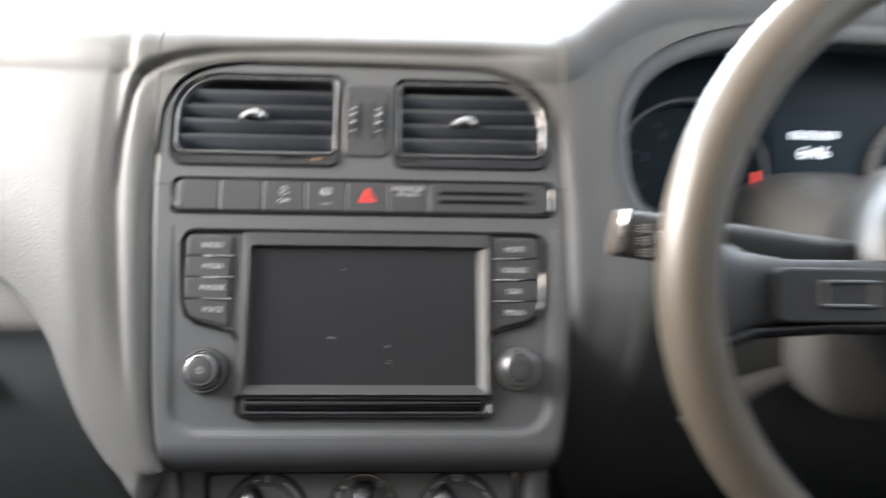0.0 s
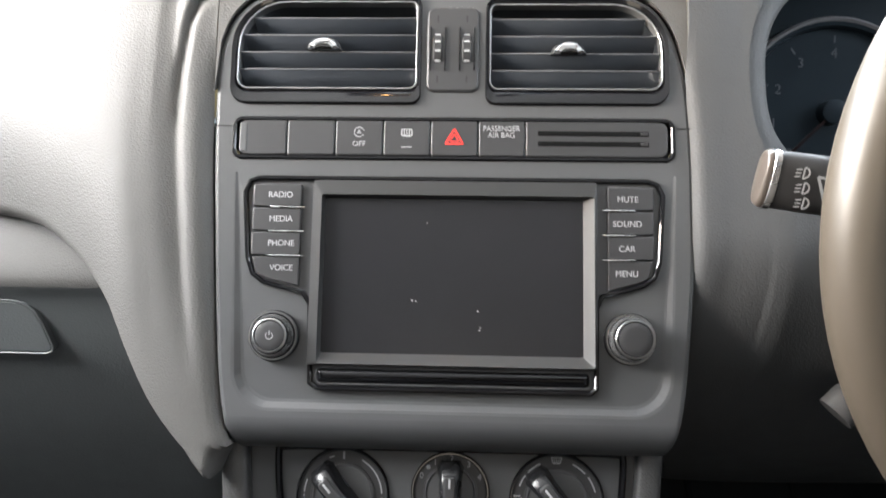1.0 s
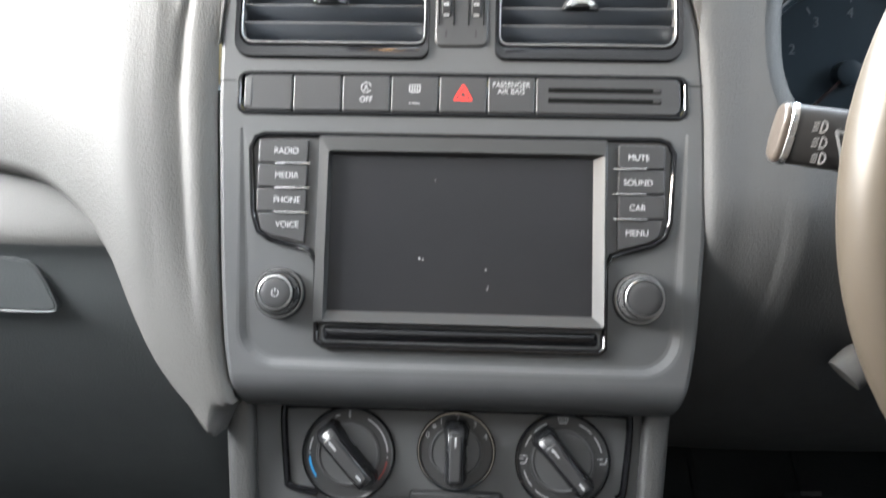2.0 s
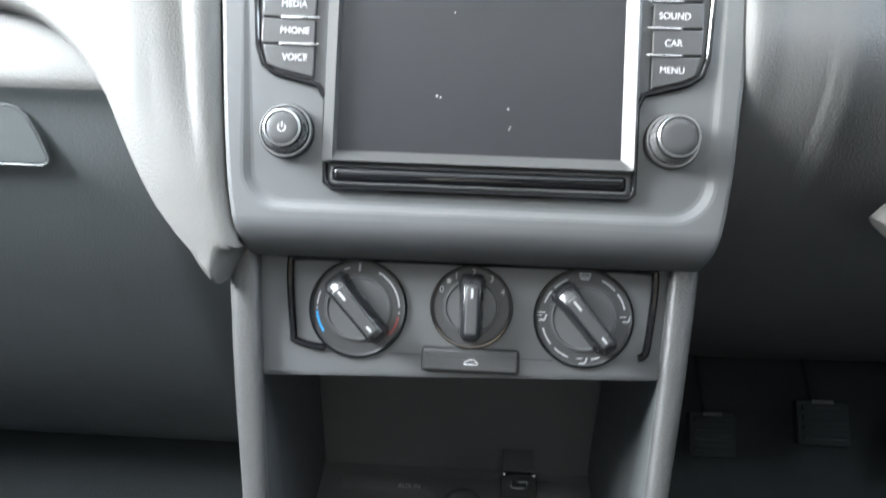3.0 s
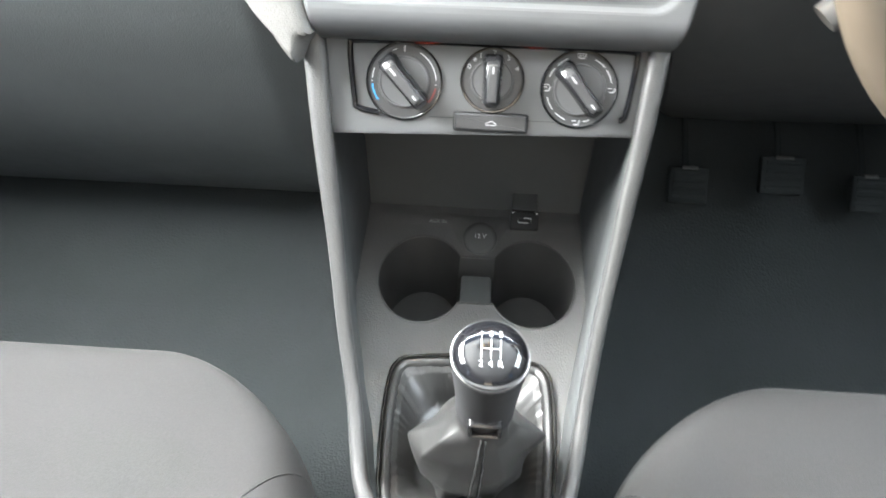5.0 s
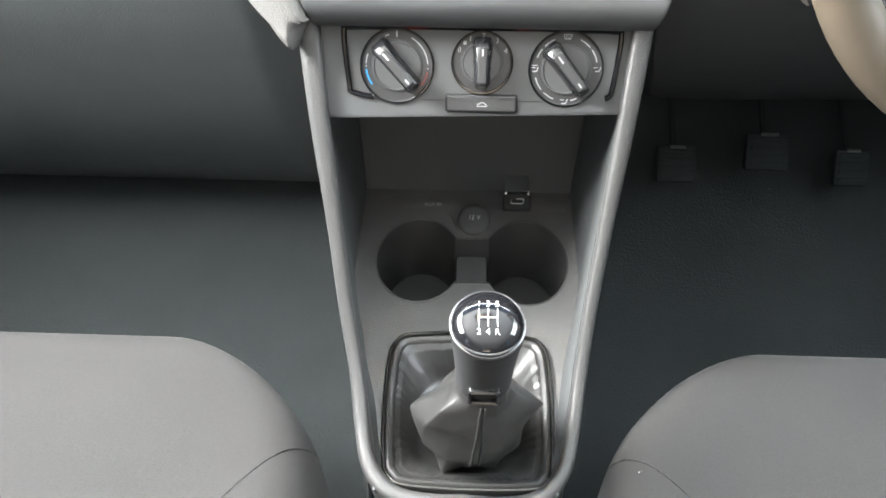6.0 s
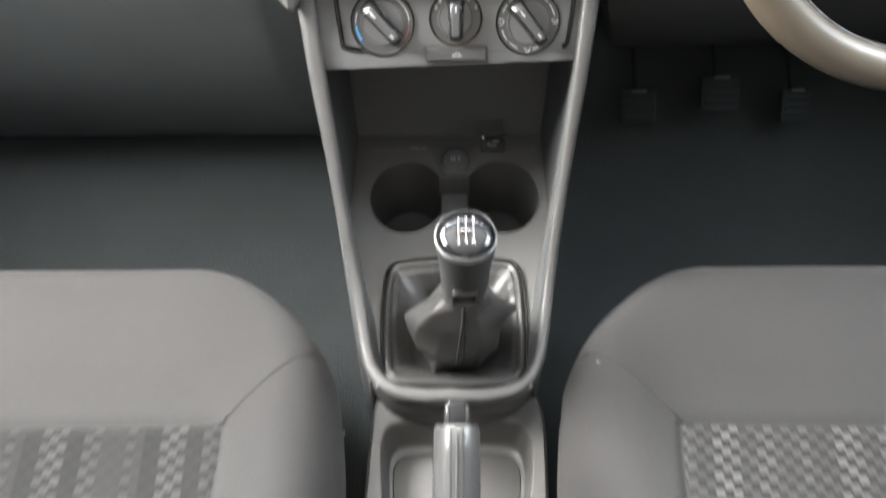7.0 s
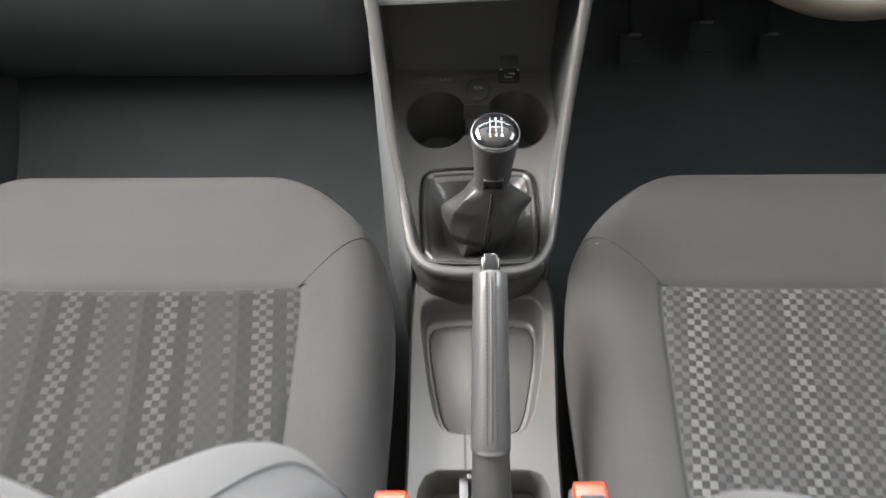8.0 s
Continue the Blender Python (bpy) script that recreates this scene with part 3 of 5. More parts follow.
# ---- console face ----
VENT_L = rrect(-0.1302, 0.0972, -0.0194, 0.1622, n=7, radii=(0.006, 0.006, 0.031, 0.010))
VENT_R = rrect(0.0174, 0.0972, 0.1216, 0.1606, n=7, radii=(0.010, 0.031, 0.006, 0.006))
ROW = rrect(-0.1275, 0.0645, 0.1245, 0.0900, 0.006)
UNIT = [(-0.0785, -0.0615), (-0.0735, -0.0650), (0.0770, -0.0650), (0.0812, -0.0615), (0.0815, -0.0180), (0.0840, -0.0120), (0.1060, -0.0060), (0.1130, -0.0010), (0.1160, 0.0080), (0.1185, 0.0460), (0.1150, 0.0530), (0.1090, 0.0553), (-0.1105, 0.0553), (-0.1165, 0.0530), (-0.1195, 0.0460), (-0.1165, 0.0080), (-0.1130, -0.0020), (-0.1060, -0.0070), (-0.0835, -0.0125), (-0.0800, -0.0185)]


def half_width(v):
    return curve_through([(-0.10, 0.1185), (-0.088, 0.1230), (-0.07, 0.1272), (-0.035, 0.1312), (0.02, 0.1346), (0.055, 0.1346), (0.085, 0.1336), (0.105, 0.1322), (0.120, 0.1298), (0.135, 0.1260), (0.147, 0.1205), (0.157, 0.1125), (0.164, 0.0985), (0.1700, 0.0780)])(v)


LEFT_EDGE = curve_through([(-0.10, 0.1185), (-0.088, 0.1230), (-0.07, 0.1272), (-0.035, 0.1312), (0.02, 0.1352), (0.08, 0.1384), (0.11, 0.1388), (0.125, 0.1380), (0.14, 0.1350), (0.150, 0.1303), (0.158, 0.1232), (0.164, 0.1130), (0.168, 0.0980), (0.1700, 0.0820)])


def fascia_outline(k=0.0):
    vs = steps(-0.080, 0.10, 20) + steps(0.10, 0.170, 22)[1:]
    right = [(half_width(v) - k, v - (k if v > 0.12 else 0)) for v in vs]
    left = [(LEFT_EDGE(v) - k, v - (k if v > 0.12 else 0)) for v in vs]
    return right + [(-x, v) for x, v in reversed(left)]


def fascia():
    f = thing("console_fascia", K, "satin dark grey plastic fascia of the centre console", "fascia")
    ring_o = rrect(-0.1215, -0.0765, 0.1215, 0.0608, n=8, radii=(0.022, 0.004, 0.004, 0.022))
    ring_i = rrect(-0.1145, -0.0700, 0.1145, 0.0600, n=8, radii=(0.017, 0.003, 0.003, 0.017))
    ring_o = [(x * (1 + 0.03 * max(0, z / 0.06)), z) for x, z in ring_o]
    ring_i = [(x * (1 + 0.075 * max(0, z / 0.06)), z) for x, z in ring_i]

    def sunk(z):
        return 0.0026 * min(1, max(0, (0.045 - z) / 0.11))

    bm = holed(fascia_outline(0.003), [VENT_L, VENT_R, ROW, ring_o], 0.0)
    inner = holed(ring_i, [UNIT], 0.0)
    for v in inner.verts:
        v.co.y = sunk(v.co.z)
    me = bpy.data.meshes.new("tmp")
    inner.to_mesh(me)
    bm.from_mesh(me)
    bpy.data.meshes.remove(me)
    mid_ring = [((a + c) / 2, (b + e) / 2) for (a, b), (c, e) in zip(ring_o, ring_i)]
    q1 = [(a * 0.75 + c * 0.25, b * 0.75 + e * 0.25) for (a, b), (c, e) in zip(ring_o, ring_i)]
    q3 = [(a * 0.25 + c * 0.75, b * 0.25 + e * 0.75) for (a, b), (c, e) in zip(ring_o, ring_i)]
    loft([[(x, sunk(z) * k, z) for x, z in r] for r, k in ((ring_o, 0.0), (q1, 0.12), (mid_ring, 0.5), (q3, 0.88), (ring_i, 1.0))], bm=bm)
    loft([at_depth(fascia_outline(0.003), 0.0), at_depth(fascia_outline(0.001), 0.0008), at_depth(fascia_outline(), 0.003), at_depth(fascia_outline(), 0.022)], bm=bm)
    for h, dep in ((VENT_L, 0.05), (VENT_R, 0.05), (ROW, 0.006)):
        loft([at_depth(h, 0.0), at_depth(h, dep)], bm=bm)
    bmesh.ops.remove_doubles(bm, verts=bm.verts, dist=1e-6)
    part("fascia_panel", bm, M_FASCIA, f, sharp=4)

    # rolled lower lip
    def lip(u, t):
        a = radians(100 * t)
        v = -0.080 - 0.019 * math.sin(a)
        w = half_width(v)
        x = u * w
        e = max(0, (abs(x) - (w - 0.003)) / 0.003)
        return (x, 0.024 * (1 - math.cos(a)) + 0.003 * (1 - math.sqrt(max(0, 1 - min(1, e) ** 2))), v)
    part("lower_lip", sheet(lip, [-1, -0.994, -0.988, -0.978] + steps(-0.97, 0.97, 20) + [0.978, 0.988, 0.994, 1], steps(0, 1, 14), 0.002), M_FASCIA, f)
    # seam across the edges of the fascia
    for x0, x1 in ((-0.1382, -0.1285), (0.1250, 0.1330)):
        part("joint", bar(x0, 0.0842, x1, 0.0842, -0.0002, 0.0008), M_RUBBER, f)
    vents(f)
    button_row(f)


def vents(f):
    # plate between the vents
    part("wheel_plate", slab(rrect(-0.0166, 0.1045, 0.0140, 0.1555, 0.005), -0.0014, 0.004, 0.0014), M_BUTTON, f, "raised plate that holds the thumb wheels", sharp=15)
    for o, s in ((VENT_L, -1), (VENT_R, 1)):
        x0, x1 = min(p[0] for p in o), max(p[0] for p in o)
        zt = max(p[1] for p in o) - 0.0030
        ca, cb = x0 + (0.0036 if s < 0 else 0.0026), x1 - (0.0026 if s < 0 else 0.0036)
        inn = rrect(ca, 0.1068, cb, zt, n=7, radii=(0.005, 0.004, 0.028, 0.007) if s < 0 else (0.007, 0.028, 0.004, 0.005))
        housing = part("air_vent", loft([at_depth(inn, 0.001), at_depth(inset(inn, 0.001), 0.045)], cap=(False, True)), M_DUCT, f, "air vent with dark slats in a glossy frame")
        k = [(a * 0.9 + c * 0.1, b * 0.9 + e * 0.1) for (a, b), (c, e) in zip(o, inn)]
        k2 = [(a * 0.3 + c * 0.7, b * 0.3 + e * 0.7) for (a, b), (c, e) in zip(o, inn)]
        part("vent_frame", loft([at_depth(o, 0.004), at_depth(o, -0.0008), at_depth(k, -0.0020), at_depth(k2, -0.0012), at_depth(inn, 0.0020), at_depth(inn, 0.012)]), M_GLOSS, housing, "glossy black frame")
        part("vent_rim", trim_ring(inset(inn, -0.0004), 0.0010, -0.0004, 0.006), M_KNURL, housing, "fine grey rim")
        for i in range(5):
            z = 0.1117 + i * 0.0103 - (0.0006 if s > 0 else 0)
            a, b = ca + 0.0008, cb - 0.0008
            if z > 0.126:
                c = 0.028 - math.sqrt(max(0, 0.028 ** 2 - max(0, z + 0.0072 - (zt - 0.028)) ** 2))
                a, b = (a + c, b) if s < 0 else (a, b - c)
            if z + 0.008 > zt:
                continue
            sl = part("slat", rbox(b - a, 0.0165, 0.0014, 0.0005, pose((a + b) / 2, 0.0088, z + 0.0024, -36)), M_SLAT, housing)
            part("slat_edge", rbox(b - a, 0.0012, 0.0007, 0.0002, pose((a + b) / 2, 0.0020, z + 0.0072)), M_RIM, sl)
        for i in range(5):
            part("vane", rbox(0.0016, 0.02, 0.040, 0, pose(ca + (cb - ca) * (i + 1) / 6, 0.034, 0.136)), M_DUCT, housing)
        cx, cz = (-0.0764, 0.1300) if s < 0 else (0.0650, 0.1275)
        def arch(w, h, n=12):
            return [(cx + w, cz)] + [(cx + w * math.cos(math.pi * q / n), cz + h * math.sin(math.pi * q / n)) for q in range(1, n)] + [(cx - w, cz)]
        part("vent_tab", slab(arch(0.0102, 0.0078), -0.0010, 0.010, 0.0015), M_RUBBER, housing)
        part("tab_trim", slab(arch(0.0092, 0.0074), -0.0034, 0.002, 0.0026), M_CHROME, housing, "chrome tab")
        part("tab_lip", slab(arch(0.0050, 0.0026), -0.0042, 0.0, 0.0012), M_RUBBER, housing)
    # the two thumb wheels between the vents
    for x in (-0.0100, 0.0067):
        well = part("thumb_wheel", lathe([(0.003, -0.0028), (0.0135, -0.0028), (0.0145, -0.002), (0.0145, 0.002), (0.0135, 0.0028), (0.003, 0.0028)], 36, pose(x, 0.0105, 0.130, 0, 0, 90)), M_RUBBER, f, "ribbed thumb wheel between the vents")
        for k in range(5):
            a = radians(-52 + 22 * k)
            part("wheel_mark", rbox(0.0032, 0.0006, 0.0012, 0, pose(x, 0.0105 - 0.0147 * math.cos(a), 0.130 + 0.0147 * math.sin(a), -math.degrees(a))), M_PRINT if k else M_DIMPRINT, well)
        for sx in (-1, 1):
            part("wheel_surround", rbox(0.0007, 0.002, 0.026, 0.0005, pose(x + sx * 0.0042, -0.0014, 0.130)), M_GLOSS, f)
        part("wheel_end", bar(x, 0.146, x, 0.150, -0.0015, 0.0009), M_RUBBER, f)
        part("wheel_end", bar(x, 0.110, x, 0.114, -0.0015, 0.0009), M_RUBBER, f)
    

def arrow_triangle(cx, cz, r, y, w=0.0009, bm=None):
    bm = bm or bmesh.new()
    p = [(cx + r * math.cos(radians(a)), cz + r * math.sin(radians(a))) for a in (90, 210, 330)]
    for i in range(3):
        bar(*p[i - 1], *p[i], y, w, bm=bm)
    return bm


def button_row(f):
    r = thing("button_row", K, "row of flat black switch buttons in a glossy frame", "switch panel")
    part("row_frame", trim_ring(inset(ROW, 0.0004), 0.0022, -0.0012, 0.006), M_GLOSS, r, "glossy black frame")
    xs = [-0.1235, -0.0955, -0.0677, -0.0402, -0.0132, 0.0139, 0.0405, 0.1205]
    for i, (a, b) in enumerate(zip(xs, xs[1:])):
        e = 0.0045
        o = rrect(a + 0.0003, 0.0672, b - 0.0003, 0.0878, n=3, radii=(e if i == 6 else 0.0014, e if i == 6 else 0.0014, e if i == 0 else 0.0014, e if i == 0 else 0.0014))
        btn = part("switch_button" if i < 6 else "slot_panel", slab(o, -0.0008, 0.005, 0.0007), M_BUTTON, r)
        cx = (a + b) / 2
        y = -0.0010
        if i == 0:
            part("thumb_dish", slab(rrect(a + 0.0005, 0.069, a + 0.005, 0.086, 0.001), -0.0011, 0.0, 0.0006), M_FASCIA, btn)
        if i == 2:
            bm = arc(cx, 0.0808, 0.0028, 20, 330, y, 0.0005)
            words("A", 0.0038, cx, y, 0.0807, bm=bm)
            words("OFF", 0.0043, cx, y, 0.0738, bm=bm)
            part("print", bm, M_PRINT, btn, "white printed symbol")
        if i == 3:
            bm = trim_ring(rrect(cx - 0.0032, 0.0786, cx + 0.0032, 0.0828, 0.0006, 2), 0.0006, y, y + 0.0003)
            for k in (-1, 0, 1):
                bar(cx + k * 0.0014, 0.0780, cx + k * 0.0014, 0.0818, y, 0.0005, bm=bm)
            bar(cx - 0.003, 0.0722, cx + 0.003, 0.0722, y, 0.0005, bm=bm)
            part("print", bm, M_PRINT, btn, "white printed symbol")
        if i == 4:
            bm = arrow_triangle(cx, 0.0772, 0.0058, y, 0.0010)
            arrow_triangle(cx, 0.0772, 0.0028, y, 0.0007, bm=bm)
            part("warning_triangle", bm, M_RED, btn, "red warning triangle")
        if i == 5:
            bm = words("PASSENGER", 0.0044, cx - 0.0002, y, 0.0832, stretch=0.92)
            words("AIR BAG", 0.0044, cx - 0.0002, y, 0.0794, stretch=0.92, bm=bm)
            part("print", bm, M_PRINT, btn, "white lettering")
        if i == 6:
            for z in (0.0807, 0.0748):
                part("slot", slab(rrect(a + 0.007, z - 0.0014, b - 0.011, z + 0.0014, 0.0006, 2), -0.0011, 0.002, 0.0002), M_VOID, btn)
                part("slot_end", slab(rrect(b - 0.0155, z - 0.0009, b - 0.0115, z + 0.0009, 0.0004, 2), -0.0013, 0.002, 0.0002), M_BEZEL, btn)


def head_unit():
    h = thing("infotainment_unit", K, "infotainment unit with a dark blank screen and side buttons", "car stereo")
    o = inset(UNIT, 0.0003)
    part("outer_frame", trim_ring(o, 0.0024, -0.0014, 0.006), M_GLOSS, h, "thin glossy black frame")
    part("unit_body", slab(inset(UNIT, 0.0026), 0.0012, 0.006, 0.0004), M_FASCIA, h)
    # sloping screen surround
    a = rrect(-0.0785, -0.0508, 0.0800, 0.0522, 0.0015, 3)
    b = rrect(-0.0732, -0.0500, 0.0785, 0.0440, 0.0015, 3)
    c = rrect(-0.0718, -0.0440, 0.0728, 0.0425, 0.0010, 3)
    bm = loft([at_depth(a, 0.004), at_depth(a, -0.0030), at_depth(b, -0.0042), at_depth(c, 0.0009), at_depth(c, 0.005)])
    part("screen_surround", bm, M_BEZEL, h, "sloping grey screen surround", sharp=20)
    part("screen", slab(inset(c, -0.0004), 0.0008, 0.0048, 0.0001), M_SCREEN, h, "blank dark touch screen")
    for x, z, r in ((-0.0215, -0.0145, 0.0007), (-0.0195, -0.0150, 0.0005), (0.0150, -0.0200, 0.0006), (0.0160, -0.0305, 0.0005), (-0.0140, 0.0290, 0.0004), (0.0165, -0.0290, 0.0004)):
        part("dust_fleck", lathe([(r, 0.0009), (r * 0.8, 0.0006)], 7, pose(x, 0, z)), M_DIMPRINT, h)
    strip = rrect(-0.0730, -0.0604, 0.0758, -0.0528, 0.0020, 3)
    bulge = [at_depth(strip, 0.004)] + [at_depth(inset(strip, k), y) for k, y in ((0.0, 0.0002), (0.0004, -0.0008), (0.0011, -0.0016), (0.0020, -0.0021), (0.0030, -0.0023), (0.0034, -0.00232))]
    part("disc_slot_bar", loft(bulge, cap=(True, True)), M_GLOSS, h, "glossy black strip below the screen")
    part("strip_frame", trim_ring(inset(strip, -0.0012), 0.0012, -0.0006, 0.004), M_FASCIA, h)
    names = (("RADIO", "MEDIA", "PHONE", "VOICE"), ("MUTE", "SOUND", "CAR", "MENU"))
    for s in (0, 1):
        x0, x1 = ((-0.1130, -0.0852), (0.0862, 0.1115))[s]
        for i, text in enumerate(names[s]):
            z1, z0 = 0.0506 - i * 0.0138, 0.0506 - (i + 1) * 0.0138
            ra = 0.0013
            if i == 3:
                o2 = [(x0 + 0.001, z1 - 0.0004), (x0 + 0.003, z0 + 0.0040), (x0 + 0.009, z0 + 0.0010), (x1, z0 - 0.0032), (x1, z1 - 0.0004)]
                if s:
                    o2 = [(x0, z1 - 0.0004), (x0, z0 - 0.0032), (x1 - 0.009, z0 + 0.0010), (x1 - 0.003, z0 + 0.0040), (x1 - 0.001, z1 - 0.0004)]
                bm = slab(o2, -0.0016, 0.004, 0.0006)
            else:
                bm = slab(rrect(x0, z0 + 0.0004, x1, z1 - 0.0004, ra, 2), -0.0016, 0.004, 0.0006)
            btn = part("side_button", bm, M_BUTTON, h)
            cx = x0 + 0.0157 + 0.0007 * i if s == 0 else x0 + 0.0110 - 0.0003 * i
            part("print", words(text, 0.0048, cx, -0.0018, (z0 + z1) / 2 - 0.0006 * s, stretch=0.95), M_PRINT, btn, "white lettering")
            if i < 3:
                q0, q1 = ((x1 - 0.018, x1 + 0.0022), (x0 - 0.0030, x0 + 0.0150))[s]
                part("divider", rbox(q1 - q0, 0.0014, 0.0006, 0.0002, pose((q0 + q1) / 2, -0.0018, z0)), M_CHROME, h, "fine bright divider")
    for x, z, kind in ((-0.0980, -0.0354, "power"), (0.0980, -0.0336, "tune")):
        fr, dp = (0.0084, 0.7) if kind == "power" else (0.0094, 1.0)
        kn = part("rotary_knob", lathe([(0.0142, 0.004), (0.0142, -0.0004), (0.0138, -0.0010), (0.0134, -0.0006)], 48, pose(x, 0, z)), M_RUBBER, h, "rotary knob with bright rings")
        part("base_ring", lathe([(0.0136, 0.001), (0.0136, -0.0020), (0.0133, -0.0027), (0.0127, -0.0027), (0.0125, -0.0018)], 56, pose(x, 0, z), cap=(False, False)), M_RING, kn, "fine bright base ring")
        part("knob_side", lathe([(0.0126, 0.0), (0.0126, -0.0030), (0.0118, -0.0042 * dp), (fr + 0.0014, -0.0120 * dp), (fr + 0.0011, -0.0130 * dp)], 56, pose(x, 0, z), cap=(False, False)), M_HANDLE, kn)
        part("knob_ring", lathe([(fr + 0.0011, -0.0120 * dp), (fr + 0.0010, -0.0134 * dp), (fr + 0.0006, -0.0138 * dp), (fr + 0.0002, -0.0138 * dp), (fr - 0.0002, -0.0128 * dp)], 56, pose(x, 0, z), cap=(False, False)), M_RING, kn, "thin bright metal ring")
        bm = bmesh.new()
        for k in range(64):
            t = 2 * math.pi * k / 64
            rbox(0.0007, 0.0062 * dp, 0.0005, 0, pose(x, 0, z) @ Matrix.Rotation(t, 4, "Y") @ pose((0.0118 + fr + 0.0014) / 2, -0.0080 * dp, 0, 0, 0, -18 if kind == "power" else -10), bm=bm)
        tagged(part("knurling", bm, M_KNURL, kn), kind="stuff")
        part("knob_cap", lathe([(fr - 0.0001, -0.0100 * dp), (fr - 0.0001, -0.0128 * dp), (fr - 0.0010, -0.0135 * dp), (fr - 0.0040, -0.0136 * dp)], 40, pose(x, 0, z)), M_BUTTON, kn, "black knob face")
        if kind == "power":
            bm = arc(x, z, 0.0019, 125, 415, -0.0138 * dp, 0.0005)
            bar(x, z + 0.0004, x, z + 0.0026, -0.0138 * dp, 0.0005, bm=bm)
            part("power_symbol", bm, M_PRINT, kn)


# ---- climate panel ----
def climate():
    c = thing("climate_panel", KC, "dark climate control panel with three rotary dials", "climate control")
    o = [(-0.1190, -0.0930), (-0.1125, -0.1596), (0.1080, -0.1528), (0.1130, -0.0930)]
    part("panel", slab(list(reversed(o)), 0.0, 0.02, 0.0030), M_FASCIA, c)
    # raised glossy bracket line round the dials
    for s in (-1, 1):
        pts = [(s * 0.0700, -0.0012, -0.0990), (s * 0.0940, -0.0012, -0.0996), (s * 0.0992, -0.0012, -0.1035), (s * 0.0960, -0.0012, -0.1390), (s * 0.0938, -0.0012, -0.1452), (s * (0.0780 if s < 0 else 0.0912), -0.0012, -0.1485 if s < 0 else -0.1462)]
        part("bracket", sweep(smooth(pts, 5), 0.0021, 8), M_GLOSS, c, "glossy black frame line")
    part("bracket", sweep([(-0.0700, -0.0012, -0.0990), (0.0700, -0.0012, -0.0990)], 0.0017, 8), M_GLOSS, c)
    part("seam", bar(-0.043, -0.1500, 0.046, -0.1497, -0.0002, 0.0005), M_RUBBER, c)
    part("seam", bar(-0.117, -0.0950, 0.115, -0.0950, 0.0, 0.003), M_RUBBER, c)
    for x, z, r, tilt, kind in ((-0.0610, -0.1262, 0.0268, 42, "heat"), (0.0008, -0.1228, 0.0223, 0, "fan"), (0.0615, -0.1262, 0.0268, 40, "mode")):
        dial = part("dial", lathe([(r, 0.002), (r, -0.0012), (r - 0.0008, -0.0020), (r - 0.0016, -0.0016), (r - 0.002, -0.0010), (0.7 * r, -0.0010), (0.69 * r, -0.0016), (0.66 * r, -0.0016), (0.65 * r, -0.0008), (0.0, -0.0008)][:-1], 56, pose(x, 0, z)), M_BUTTON, c, "round dial with white markings")
        part("dial_rim", lathe([(r + 0.0003, 0.001), (r + 0.0003, -0.0015), (r - 0.0004, -0.0023), (r - 0.0010, -0.0023), (r - 0.0013, -0.0012)], 56, pose(x, 0, z), cap=(False, False)), M_GLOSS, dial, "glossy rim")
        part("dial_well", lathe([(0.66 * r, -0.0004), (0.66 * r, -0.0024), (0.63 * r, -0.0026), (0.60 * r, -0.0018)], 48, pose(x, 0, z)), M_FASCIA, dial)
        # the bar that the fingers turn: flared at the pointer end
        turn = pose(x, 0, z) @ Matrix.Rotation(radians(-tilt), 4, "Y")
        Lh = r * 0.80
        secs = []
        for zz, w, hgt in ((-Lh, 0.0036, 0.010), (-Lh + 0.003, 0.0058, 0.015), (-Lh * 0.3, 0.0056, 0.0165), (Lh * 0.4, 0.0059, 0.0165), (Lh - 0.004, 0.0068, 0.013), (Lh, 0.0050, 0.008)):
            ring = []
            for fx, fy in ((-1.15, 0.0), (-1.0, 0.55), (-0.86, 0.9), (-0.6, 1.0), (0.6, 1.0), (0.86, 0.9), (1.0, 0.55), (1.15, 0.0)):
                ring.append(turn @ Vector((fx * w, -0.0008 - fy * hgt, zz)))
            secs.append(ring)
        hb = part("dial_handle", loft(secs, cap=(True, True)), M_HANDLE, dial, "ridged turning handle", sharp=50)
        o3 = rrect(-0.0033, -Lh * 0.78, 0.0033, Lh * 0.66, 0.0015, 3)
        part("handle_inlay", slab(o3, -0.0182, -0.012, 0.0008), M_BUTTON, hb, m=turn)
        part("pointer", slab(rrect(-0.0006, Lh * 0.30, 0.0006, Lh * 0.58, 0.0002, 1), -0.0187, -0.018, 0.0001), M_PRINT, hb, "white pointer", m=turn)
        if kind != "fan":
            part("pointer", slab(rrect(-0.0006, -Lh * 0.70, 0.0006, -Lh * 0.52, 0.0002, 1), -0.0187, -0.018, 0.0001), M_PRINT, hb, "white pointer", m=turn)
        y = -0.0013
        q = r * 0.84
        if kind == "heat":
            bm = arc(x, z, q, 4, 62, y)
            arc(x, z, q, 158, 176, y, bm=bm)
            arc(x, z, q, 104, 112, y, bm=bm)
            bar(x, z + q - 0.0022, x, z + q + 0.0020, y, 0.0012, bm=bm)
            for a in (-4, 181):
                arc(x, z, q, a - 1, a + 1, y, n=2, bm=bm)
            part("scale", bm, M_PRINT, dial, "white printed scale")
            part("cold_scale", arc(x, z, q, 186, 216, y, 0.0011), M_BLUE, dial, "blue printed arc")
            part("hot_scale", arc(x, z, q, -38, -10, y, 0.0011), M_SHADERED, dial, "red printed arc, darkened for shade")
        elif kind == "fan":
            bm = bmesh.new()
            for k, text in enumerate("01234"):
                a = radians((152, 118, 88, 56, 27)[k])
                words(text, 0.0050, x + q * math.cos(a), y, z + q * math.sin(a), bm=bm)
